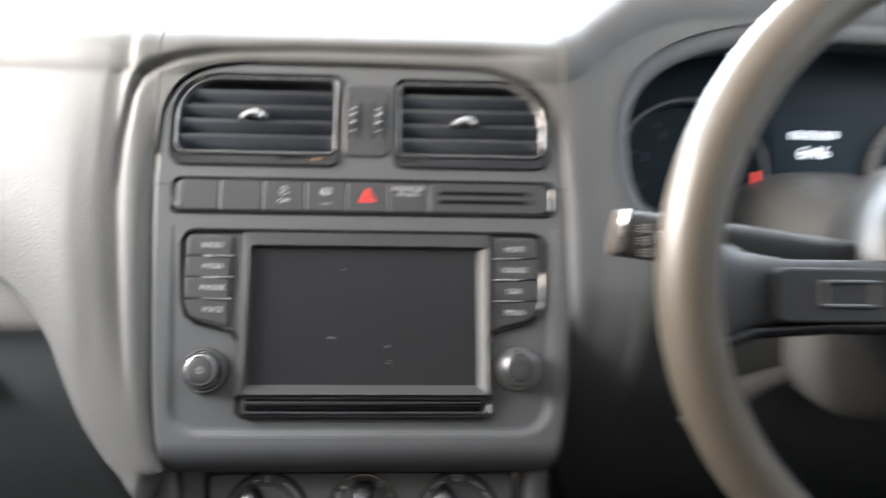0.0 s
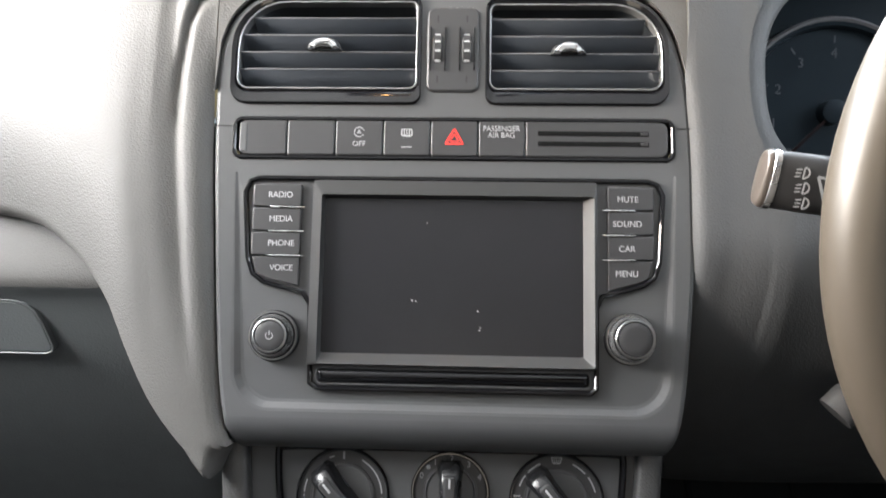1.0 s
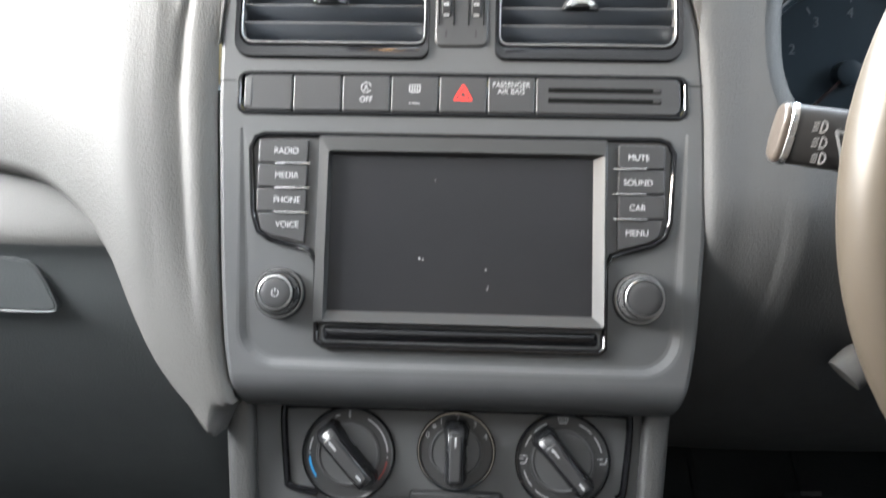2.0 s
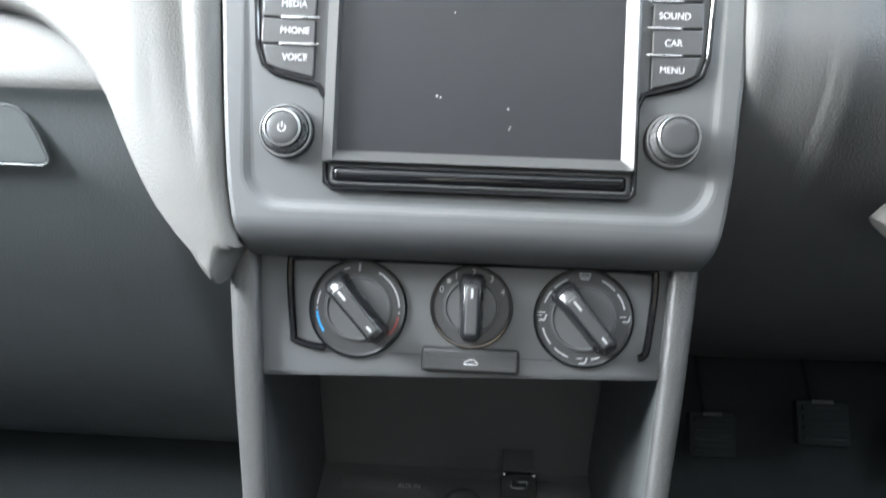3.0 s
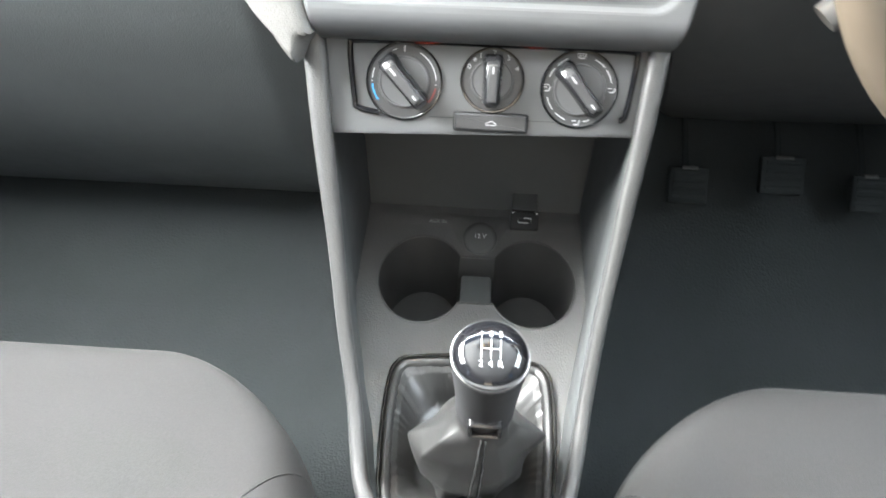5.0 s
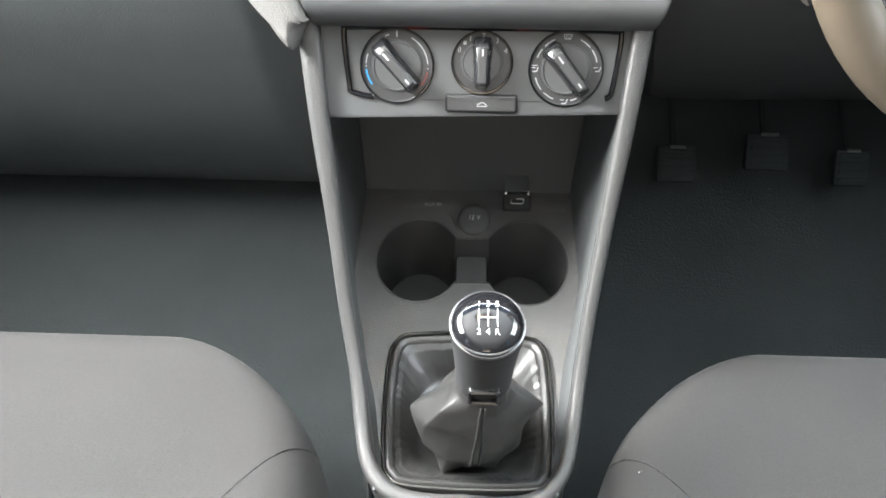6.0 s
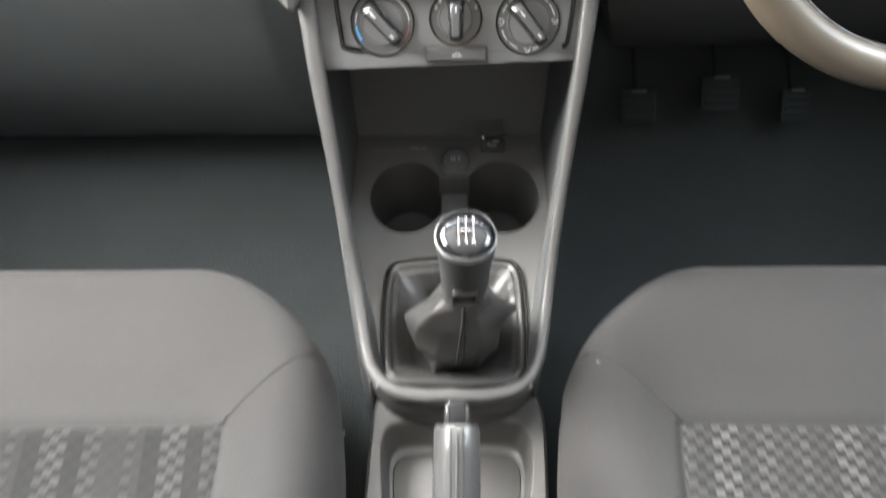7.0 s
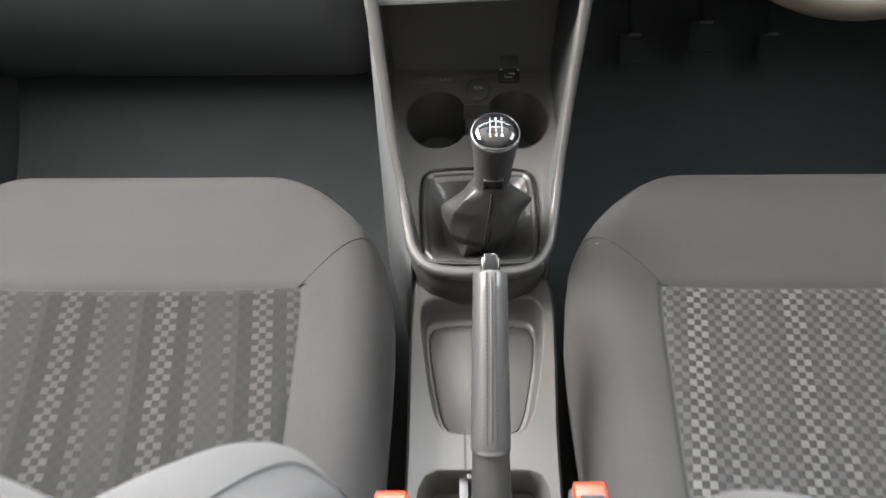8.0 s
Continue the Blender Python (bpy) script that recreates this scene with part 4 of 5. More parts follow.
            for k in range(3):
                a = radians(60 * k)
                cx2, cz2 = x + q * math.cos(radians(133)), z + q * math.sin(radians(133))
                bar(cx2 - 0.0014 * math.cos(a), cz2 - 0.0014 * math.sin(a), cx2 + 0.0014 * math.cos(a), cz2 + 0.0014 * math.sin(a), y, 0.0007, bm=bm)
            part("scale", bm, M_PRINT, dial, "white printed numbers")
        else:
            bm = bmesh.new()
            for a0, a1 in ((14, 38), (44, 66), (114, 136), (142, 160), (196, 220), (228, 250), (282, 294)):
                arc(x, z, q, a0, a1, y, bm=bm)
            for a in (90, 2, 270, 180):
                cx2, cz2 = x + q * math.cos(radians(a)), z + q * math.sin(radians(a))
                air_flow_symbol(bm, cx2, cz2, y, a)
            part("scale", bm, M_PRINT, dial, "white printed symbols")
    btn = rrect(-0.0245, -0.1580, 0.0272, -0.1458, 0.0018, 3)
    part("button_gap", trim_ring(inset(btn, -0.0009), 0.0009, -0.0006, 0.003), M_RUBBER, c)
    b = part("recirculation_button", slab(btn, -0.0030, 0.004, 0.0012), M_BUTTON, c, "flat air recirculation button")
    bm = bmesh.new()
    pts = [(-0.0030, -0.1545), (-0.0026, -0.1530), (-0.0012, -0.1528), (-0.0002, -0.1518), (0.0022, -0.1518), (0.0032, -0.1530), (0.0042, -0.1534), (0.0042, -0.1545)]
    for p, q2 in zip(pts, pts[1:] + pts[:1]):
        bar(p[0] + 0.001, p[1] + 0.0008, q2[0] + 0.001, q2[1] + 0.0008, -0.0032, 0.0005, bm=bm)
    part("print", bm, M_PRINT, b, "white car symbol")


def air_flow_symbol(bm, cx, cz, y, a):
    """Small air direction symbols made of strokes: a screen shape, a seat shape and arrows."""
    if a == 90:
        p = [(-0.0030, 0.0016), (0.0030, 0.0016), (0.0020, -0.0014), (-0.0020, -0.0014)]
        for i in range(4):
            bar(cx + p[i - 1][0], cz + p[i - 1][1], cx + p[i][0], cz + p[i][1], y, 0.0006, bm=bm)
        for k in (-1, 0, 1):
            bar(cx + k * 0.0012, cz - 0.0020, cx + k * 0.0012, cz + 0.0008, y, 0.0005, bm=bm)
    else:
        bar(cx - 0.0016, cz - 0.0018, cx + 0.0014, cz - 0.0018, y, 0.0008, bm=bm)
        bar(cx + 0.0014, cz - 0.0018, cx + 0.0026, cz + 0.0014, y, 0.0008, bm=bm)
        bar(cx - 0.0030, cz + 0.0008, cx + 0.0002, cz + 0.0008, y, 0.0006, bm=bm)
        if a == 180:
            bar(cx - 0.0030, cz - 0.0026, cx - 0.0030, cz + 0.0024, y, 0.0006, bm=bm)
            bar(cx - 0.0030, cz + 0.0024, cx + 0.0020, cz + 0.0024, y, 0.0006, bm=bm)


# ---- lower console ----
RAIL_L = [(-0.1246, -0.016, 0.527), (-0.1188, -0.046, 0.465), (-0.1095, -0.082, 0.395), (-0.1005, -0.120, 0.335), (-0.0905, -0.155, 0.292), (-0.0845, -0.185, 0.267), (-0.0765, -0.212, 0.252), (-0.0590, -0.230, 0.245), (-0.0300, -0.236, 0.243)]
RAIL_R = [(0.1140, -0.016, 0.527), (0.1082, -0.046, 0.465), (0.0995, -0.082, 0.395), (0.0910, -0.120, 0.335), (0.0848, -0.155, 0.292), (0.0795, -0.185, 0.267), (0.0715, -0.212, 0.252), (0.0535, -0.230, 0.245), (0.0260, -0.236, 0.243)]
RAIL_MID = (-0.002, -0.2355, 0.243)
RAIL_X = {k: curve_through([(-p[1], p[0]) for p in r[:7]]) for k, r in ((-1, RAIL_L), (1, RAIL_R))}
RAIL_Z = curve_through([(-p[1], p[2]) for p in RAIL_L[:7]])


def rail_at(y, s):
    """How far the rail of one side stands from the middle, and how high."""
    return abs(RAIL_X[s](-y)), RAIL_Z(-y)


def deck_z(y):
    return lerp(y, [(-0.24, 0.243), (-0.08, 0.256), (0.09, 0.284)])


def lower_console():
    c = thing("centre_console", I(), "dark grey centre console with side rails and twin cup holders", "console")
    path = smooth([Vector(p) for p in RAIL_L] + [Vector(RAIL_MID)] + [Vector(p) for p in reversed(RAIL_R)], 6)
    wide = curve_through([(0.243, 0.0070), (0.252, 0.0068), (0.270, 0.0064), (0.30, 0.0058), (0.36, 0.0058), (0.44, 0.0072), (0.53, 0.0084)])
    rings = []
    for i, p in enumerate(path):
        d = (path[min(i + 1, len(path) - 1)] - path[max(i - 1, 0)]).normalized()
        k = min(1, max(0, (p.z - 0.245) / 0.06))
        up = Vector((0, -0.35 - 0.55 * k, 0.95 - 0.5 * k))
        up = (up - d * up.dot(d)).normalized()
        side = d.cross(up)
        a, b = wide(p.z) * (1.0 if p.x < 0 else 0.90), 0.0058 + 0.0036 * (1 - k)
        rings.append([p + side * x + up * z for x, z in superellipse(a, b, 2.6, 22)])
    part("side_rail", loft(rings, cap=(True, True)), M_RAILS, c, "rounded satin rail round the console", sharp=60)
    # outer flanks
    for s in (-1, 1):
        ys = steps(-0.205, -0.016, 20)
        def flank(u, v, s=s):
            x, z = rail_at(u, s)
            z0 = z
            return (s * (x + 0.003 + 0.004 * v), u, z0 + (0.01 - z0) * v)
        part("flank", sheet(flank, ys, steps(0, 1, 8), 0.002), M_FLANK, c)
        part("flank_front", sheet(lambda u, v, s=s: (-0.1240 if s < 0 else 0.1135, -0.010 + 0.56 * u, 0.52 + (0.01 - 0.52) * v), steps(0, 1, 6), steps(0, 1, 6), 0.002), M_FLANK, c)
        def inner(u, v, s=s):
            x, z = rail_at(u, s)
            z1 = deck_z(u) - 0.002
            k = 0.006 * v
            return (s * (x - 0.004 - k), u, z + (z1 - z) * v)
        part("inner_wall", sheet(inner, [-0.232, -0.22] + ys + [0.03, 0.06, 0.095], steps(0, 1, 8), 0.002), M_POCKET_SHADE, c)
    # deck with the cup holders
    def bow(y, s):
        return s * (rail_at(y, s)[0] - 0.003)
    ys = steps(-0.225, -0.016, 14) + [0.02, 0.05, 0.092]
    outer = [(bow(y, 1), y) for y in ys] + [(bow(y, -1), y) for y in reversed(ys)]
    R, cx, cy = 0.0415, 0.0515, 0.002
    a0 = math.asin(0.022 / R)
    cups = [(cx + R * math.cos(t), cy + 1.2 * R * math.sin(t)) for t in steps(-math.pi + a0, math.pi - a0, 40)]
    cups += [(-x, y) for x, y in reversed([(p[0], -p[1] + 2 * cy) for p in cups][::-1])]
    gf = gaiter_outline()
    bm = holed(outer, [cups, gf], 0.0)
    def lay(bm):
        for v in bm.verts:
            y = v.co.z
            v.co = Vector((v.co.x, y, deck_z(y) + v.co.y))
    lay(bm)
    part("deck", bm, M_CONSOLE, c, "grained deck round the cup holders")
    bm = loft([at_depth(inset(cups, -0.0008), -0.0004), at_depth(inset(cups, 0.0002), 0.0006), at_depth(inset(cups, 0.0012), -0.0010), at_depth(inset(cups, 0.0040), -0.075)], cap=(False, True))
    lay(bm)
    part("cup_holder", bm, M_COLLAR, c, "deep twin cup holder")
    part("cup_rim", sweep([(x, y, deck_z(y) + 0.0004) for x, y in cups], 0.0010, 6, True), M_RAILS, c, "fine raised rim of the cup holders")
    part("cup_bridge", rbox(0.030, 0.050, 0.05, 0.003, pose(0, 0.0, 0.229)), M_POCKET_SHADE, c)
    # back wall of the pocket and its roof under the climate panel
    part("pocket_back", sheet(lambda u, v: (u, 0.095 + 0.012 * math.sin(math.pi * v), 0.280 + 0.20 * v), steps(-0.13, 0.13, 8), steps(0, 1, 6), 0.003), M_POCKET_SHADE, c)
    part("pocket_roof", rbox(0.228, 0.13, 0.006, 0.001, pose(-0.004, 0.032, 0.4645)), M_FASCIA, c)
    # ledge with the sockets
    part("socket_ledge", sheet(lambda u, v: (u, 0.030 + 0.026 * min(1, max(0, (abs(u) - 0.014) / 0.014)) + (0.065 - 0.026 * min(1, max(0, (abs(u) - 0.014) / 0.014))) * v, 0.274 + 0.006 * v + 0.006 * math.sin(math.pi * v)), steps(-0.095, 0.095, 48), steps(0, 1, 6), 0.002), M_CONSOLE, c)
    bm = words("AUX IN", 0.0052, 0, 0, 0)
    part("print", bm, M_DIMPRINT, c, "grey lettering", m=pose(-0.041, 0.066, 0.2862, -52))
    sock = part("power_socket", lathe([(0.0165, 0.004), (0.0165, -0.002), (0.0150, -0.0032), (0.0120, -0.0032)], 40), M_COLLAR, c, "round capped power socket", m=pose(0.0015, 0.046, 0.283, -58))
    part("print", words("12 V", 0.0065, 0, -0.0035, 0.002), M_PRINT, sock, "white lettering")
    usb = part("usb_socket", rbox(0.028, 0.012, 0.018, 0.002), M_RUBBER, c, "small socket with an open flap", m=pose(0.045, 0.073, 0.285, -55))
    part("port", trim_ring(rrect(-0.007, -0.003, 0.007, 0.003, 0.001, 2), 0.0012, -0.0068, -0.004), M_CHROME, usb)
    for s in (-1, 1):
        part("hinge", rbox(0.003, 0.004, 0.004, 0.0008, pose(s * 0.0115, -0.0055, 0.0085)), M_CHROME, usb)
    part("flap", rbox(0.025, 0.003, 0.026, 0.001, pose(0.0, -0.002, 0.023, -18)), M_POCKET_SHADE, usb)
    # collar behind the gear lever
    path = smooth([Vector(p) for p in RAIL_L[4:]] + [Vector(RAIL_MID)] + [Vector(p) for p in reversed(RAIL_R[4:])], 5)

    def wall(i, v):
        p = path[i]
        k = 0.006 * math.sin(math.pi * min(1, v * 1.6)) - 0.004 * v
        n = Vector((p.x, p.y + 0.12, 0)).normalized()
        return (p.x + n.x * (k - 0.002), p.y + n.y * (k - 0.002), p.z - 0.004 - 0.075 * v)

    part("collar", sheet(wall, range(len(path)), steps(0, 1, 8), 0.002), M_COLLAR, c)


def gaiter_outline(k=0.0):
    o = [(0.048, -0.2255), (0.0610, -0.2185), (0.0665, -0.205), (0.0700, -0.150), (0.0690, -0.106), (0.0630, -0.089), (0.0490, -0.0820), (0.0, -0.0785)]
    o = o + [(-0.0520, -0.0820), (-0.0665, -0.089), (-0.0725, -0.106), (-0.0735, -0.150), (-0.0695, -0.205), (-0.0635, -0.2185), (-0.050, -0.2255), (0.0, -0.2275)]
    pts = [(p.x, p.y) for p in smooth([Vector((x, y, 0)) for x, y in o], 7, True)]
    return inset(pts, k) if k else pts


# ---- gear lever ----
def gear_lever():
    g = thing("gear_lever", I(), "gear lever with round shift knob and black leather gaiter", "gear lever")
    def flat(k, z):
        return [(x, y, deck_z(y) + z) for x, y in gaiter_outline(k)]
    prof = [(0.0, -0.002), (0.0, 0.0022), (0.0008, 0.0038), (0.0020, 0.0042), (0.0030, 0.0032), (0.0034, 0.000)]
    part("gaiter_frame", loft([flat(k, z) for k, z in prof]), M_FRAME, g, "slim polished dark frame")
    prof = [(0.0033, 0.0002), (0.0042, 0.0024), (0.0062, 0.0034), (0.0085, 0.0026), (0.0105, 0.0006), (0.0120, -0.004)]
    part("gaiter_rim", loft([flat(k, z) for k, z in prof]), M_LEATHER, g, "leather roll inside the frame")
    # leather bag: a net of fold points, each ring a height, each column a direction
    rnd = random.Random(11)
    o = gaiter_outline(0.0112)
    mid, neck = Vector((0.0, -0.160)), Vector((0.0066, -0.2072))
    N_ = 12
    levels = [(1.00, 0, 0.000, 0.0), (0.93, 0, -0.003, 0.0), (0.82, 0, -0.012, 0.0), (0.70, 0, -0.023, 0.1), (0.50, 0.2, -0.031, 0.3), (0, 0.034, -0.014, 0.3), (0, 0.039, 0.008, 0.3), (0, 0.043, 0.032, 0.3), (0, 0.042, 0.055, 0.3), (0, 0.034, 0.075, 0.2), (0, 0.0225, 0.092, 0.1), (0, 0.0182, 0.104, 0.0), (0, 0.0175, 0.115, 0.0)]
    shift = [0, 0, 0, 0, 0.04, 0.14, 0.28, 0.46, 0.64, 0.80, 0.92, 0.98, 1.0]
    # how far each fold stands out, from the back of the bag round by its right side
    folds = {4: (1.00, 1.02, 0.95, 1.0, 1.05, 0.95, 1.0, 0.95, 1.05, 1.0, 0.95, 1.05),
             5: (0.94, 1.16, 0.92, 0.92, 1.05, 0.9, 1.0, 0.9, 1.05, 0.92, 0.96, 1.34),
             6: (0.92, 0.98, 1.05, 0.94, 1.0, 0.9, 1.0, 0.9, 1.0, 0.98, 1.12, 0.98),
             7: (0.97, 0.93, 0.94, 0.80, 0.95, 1.0, 0.95, 1.0, 0.90, 1.12, 1.06, 1.02),
             8: (0.88, 0.92, 0.84, 1.04, 0.90, 0.9, 1.0, 0.9, 0.84, 1.18, 1.08, 0.92),
             9: (0.84, 0.84, 0.90, 1.36, 0.95, 1.0, 1.0, 1.0, 0.85, 1.10, 1.28, 0.94),
             10: (0.94, 0.92, 0.90, 1.15, 1.0, 0.9, 1.0, 0.9, 1.0, 1.02, 1.44, 0.98)}
    net = []
    for q, (ko, kr, dz, amp) in enumerate(levels):
        row = []
        for c_ in range(N_):
            a = 2 * math.pi * c_ / N_ - math.pi / 2
            way = Vector((math.cos(a), math.sin(a)))
            far = max((Vector(p) - mid for p in o), key=lambda v: v.normalized().dot(way)).length
            r_ = far * ko if ko else kr
            if kr == 0.2:
                r_ = far * ko * 0.5 + 0.014
            r_ *= (1 + 0.95 * (folds.get(q, (1,) * 12)[c_] - 1)) * (1 + 0.03 * amp * rnd.uniform(-1, 1))
            cen = mid.lerp(neck, shift[q])
            z = 0.2485 + (deck_z(cen.y + way.y * r_) - 0.2485) * max(0, 1 - q / 5) + dz + amp * rnd.uniform(-0.005, 0.005)
            row.append(Vector((cen.x + way.x * r_, cen.y + way.y * r_, z)))
        net.append(row)

    def spline(p0, p1, p2, p3, t):
        return 0.5 * (2 * p1 + (p2 - p0) * t + (2 * p0 - 5 * p1 + 4 * p2 - p3) * t * t + (3 * p1 - p0 - 3 * p2 + p3) * t ** 3)

    def bag(col, t):
        def along(c_):
            q = min(int(t), len(net) - 2)
            rows = [net[max(0, min(len(net) - 1, q + k))][c_ % N_] for k in (-1, 0, 1, 2)]
            return spline(*rows, t - q).lerp(rows[1].lerp(rows[2], t - q), 0.45)
        c0 = int(math.floor(col))
        f = col - c0
        # straighter across the facets, so that folds keep a crease
        soft_p = spline(along(c0 - 1), along(c0), along(c0 + 1), along(c0 + 2), f)
        return soft_p.lerp(along(c0).lerp(along(c0 + 1), f), 0.55)

    def true_edge(col, t):
        a = 2 * math.pi * col / N_ - math.pi / 2
        way = Vector((math.cos(a), math.sin(a)))
        far = max((Vector(p) - mid for p in o), key=lambda v: v.normalized().dot(way)).length
        k = lerp(t, [(0, 1.0), (1, 0.93), (2, 0.82), (3, 0.70), (4, 0.50)])
        q = mid + way * far * k
        return Vector((q.x, q.y, deck_z(q.y) + lerp(t, [(0, 0.0), (1, -0.003), (2, -0.012), (3, -0.023), (4, -0.031)])))

    rings = []
    for t in steps(0, len(net) - 1.0, 110):
        w_ = min(1, max(0, (t - 0.8) / 2.2))
        rings.append([true_edge(N_ * k / 168, t).lerp(bag(N_ * k / 168, t), w_) if w_ < 1 else bag(N_ * k / 168, t) for k in range(168)])
    part("gaiter", loft(rings), M_LEATHER, g, "creased black leather gaiter", sharp=60)
    # stitched seam down the back of the gaiter
    def seam_at(t, off):
        a, b = bag(off, t), bag(off, t + 0.02)
        n_ = (b - a).cross(bag(off + 0.05, t) - a).normalized()
        return a + (n_ if n_.y < 0 else -n_) * 0.0008
    for off in (-0.13, 0.15):
        for k in range(52):
            t = 5.4 + 5.7 * k / 52
            part("stitch", sweep([seam_at(t, off), seam_at(t + 0.065, off)], 0.0011, 5), M_THREAD, g)
    # knob
    ax = pose(0.0066, -0.2070, 0.366, 0) @ pose(0, 0, 0, 5, 0) @ pose(0, 0, 0, -90)
    # local -y is up the lever
    neck_prof = [(0.0160, 0.005), (0.0183, 0.0035), (0.0188, 0.001), (0.0191, -0.006), (0.0197, -0.020), (0.0209, -0.034), (0.0223, -0.046), (0.0232, -0.054), (0.0226, -0.058)]
    body = part("knob_body", lathe(neck_prof, 44, ax), M_RUBBER, g, "tapered black knob body")
    tilt = ax @ pose(0, -0.0565, 0, 8)
    part("knob_ring", lathe([(0.0226, 0.002), (0.0233, 0.000), (0.0234, -0.0014), (0.0231, -0.0024), (0.0226, -0.0026), (0.0218, -0.002)], 48, tilt, cap=(False, False)), M_SATIN, body, "satin chrome ring")
    cap_ = part("knob_cap", lathe([(0.0220, 0.0), (0.0219, -0.0030), (0.0200, -0.0056), (0.0150, -0.0080), (0.0090, -0.0093), (0.0035, -0.0097)], 48, tilt), M_GLOSS, body, "domed glossy black cap with a shift pattern")
    # shift pattern
    bm = bmesh.new()
    y = -0.0103
    def dome(bm):
        for v in bm.verts:
            rr = v.co.x ** 2 + v.co.z ** 2
            v.co.y += rr * 8.4
    for x in (-0.0046, 0.0, 0.0046):
        bar(x, -0.0050, x, 0.0050, y, 0.00048, bm=bm)
    bar(-0.0046, 0.0, 0.0046, 0.0, y, 0.00048, bm=bm)
    for text, x, z in (("1", -0.0046, 0.0078), ("3", 0.0, 0.0078), ("5", 0.0046, 0.0078), ("2", -0.0046, -0.0078), ("4", 0.0, -0.0078), ("R", 0.0046, -0.0078)):
        words(text, 0.0046, x, y, z, bm=bm)
    dome(bm)
    part("shift_pattern", bm, M_PRINT, cap_, "white shift pattern with gear numbers", m=tilt @ Matrix.Diagonal((1.2, 1, 1.2, 1)))
    # release collar under the knob
    part("collar_clip", trim_ring(rrect(-0.0105, -0.0080, 0.0105, 0.0075, 0.002, 3), 0.0028, -0.0222, -0.012), M_HANDLE, body, "small framed clip", m=pose(0.0066, -0.2068, 0.3715, 5, 0))


# ---- tunnel and handbrake ----
def tunnel():
    t = thing("tunnel_trim", I(), "grey plastic tunnel trim with a shallow storage tray", "console")
    WL = curve_through([(-0.66, 0.0800), (-0.42, 0.0785), (-0.30, 0.0795), (-0.23, 0.0785), (-0.20, 0.0750), (-0.185, 0.0700)])
    WR = curve_through([(-0.66, 0.0620), (-0.42, 0.0695), (-0.30, 0.0785), (-0.23, 0.0820), (-0.20, 0.0780), (-0.185, 0.0730)])
    ys = steps(-0.66, -0.188, 28)
    outer = [(WR(y), y) for y in ys] + [(-WL(y), y) for y in reversed(ys)]
    tray = [(0.028, -0.404), (0.047, -0.388), (0.0585, -0.345), (0.0685, -0.290), (0.0720, -0.256), (0.0680, -0.238), (0.0540, -0.2275), (0.0, -0.2255), (-0.0530, -0.2275), (-0.0670, -0.236), (-0.0715, -0.252), (-0.0690, -0.290), (-0.0615, -0.345), (-0.0520, -0.388), (-0.032, -0.404)]
    tray = [(p.x, p.y) for p in smooth([Vector((x, y, 0)) for x, y in tray], 4, True)]
    rear = [(0.054, -0.560), (0.0600, -0.478), (0.0585, -0.460), (0.0520, -0.446), (0.040, -0.441), (-0.050, -0.441), (-0.0620, -0.447), (-0.0690, -0.460), (-0.0710, -0.478), (-0.066, -0.560)]
    bm = holed(outer, [tray, rear], 0.0)
    def lay(bm, base=0.19):
        for v in bm.verts:
            y = v.co.z
            v.co = Vector((v.co.x, y, base + v.co.y))
    loft([at_depth(outer, 0.0), at_depth(inset(outer, -0.003), -0.003), at_depth(inset(outer, -0.006), -0.17)], bm=bm)
    mat_o = [(x * 0.855, -0.315 + (y + 0.315) * 0.79) for x, y in tray]

    def between(k):
        return [(a[0] + (b[0] - a[0]) * k, a[1] + (b[1] - a[1]) * k) for a, b in zip(tray, mat_o)]

    loft([at_depth(between(k), z) for k, z in ((0.0, 0.0), (0.08, -0.0005), (0.17, -0.0025), (0.24, -0.0070), (0.40, -0.0240), (0.52, -0.0345), (0.66, -0.0378), (0.98, -0.0384))], bm=bm)
    loft([at_depth(rear, 0.0), at_depth(inset(rear, 0.002), -0.002), at_depth(inset(rear, 0.004), -0.05)], cap=(False, True), bm=bm)
    lay(bm)
    part("trim_shell", bm, M_TUNNEL, t, sharp=50)
    bm = loft([at_depth(inset(mat_o, 0.0016), -0.0376), at_depth(inset(mat_o, 0.0008), -0.0382), at_depth(inset(mat_o, 0.0008), -0.046)], cap=(True, False))
    lay(bm)
    part("tray_mat", bm, M_TUNNEL, t, "flat insert in the tray")
    bm = loft([at_depth(between(0.97), -0.0386), at_depth(inset(mat_o, 0.0010), -0.0425)])
    lay(bm)
    part("tray_groove", bm, M_RUBBER, t)
    part("catch", rbox(0.0085, 0.060, 0.004, 0.001, pose(-0.0245, -0.466, 0.176)), M_RIM, t, "small pale metal catch")
    part("catch_lip", rbox(0.0040, 0.012, 0.010, 0.001, pose(-0.0190, -0.442, 0.180)), M_RIM, t)
    part("slot_seam", rbox(0.0022, 0.045, 0.0006, 0, pose(-0.0225, -0.420, 0.1902)), M_RUBBER, t)


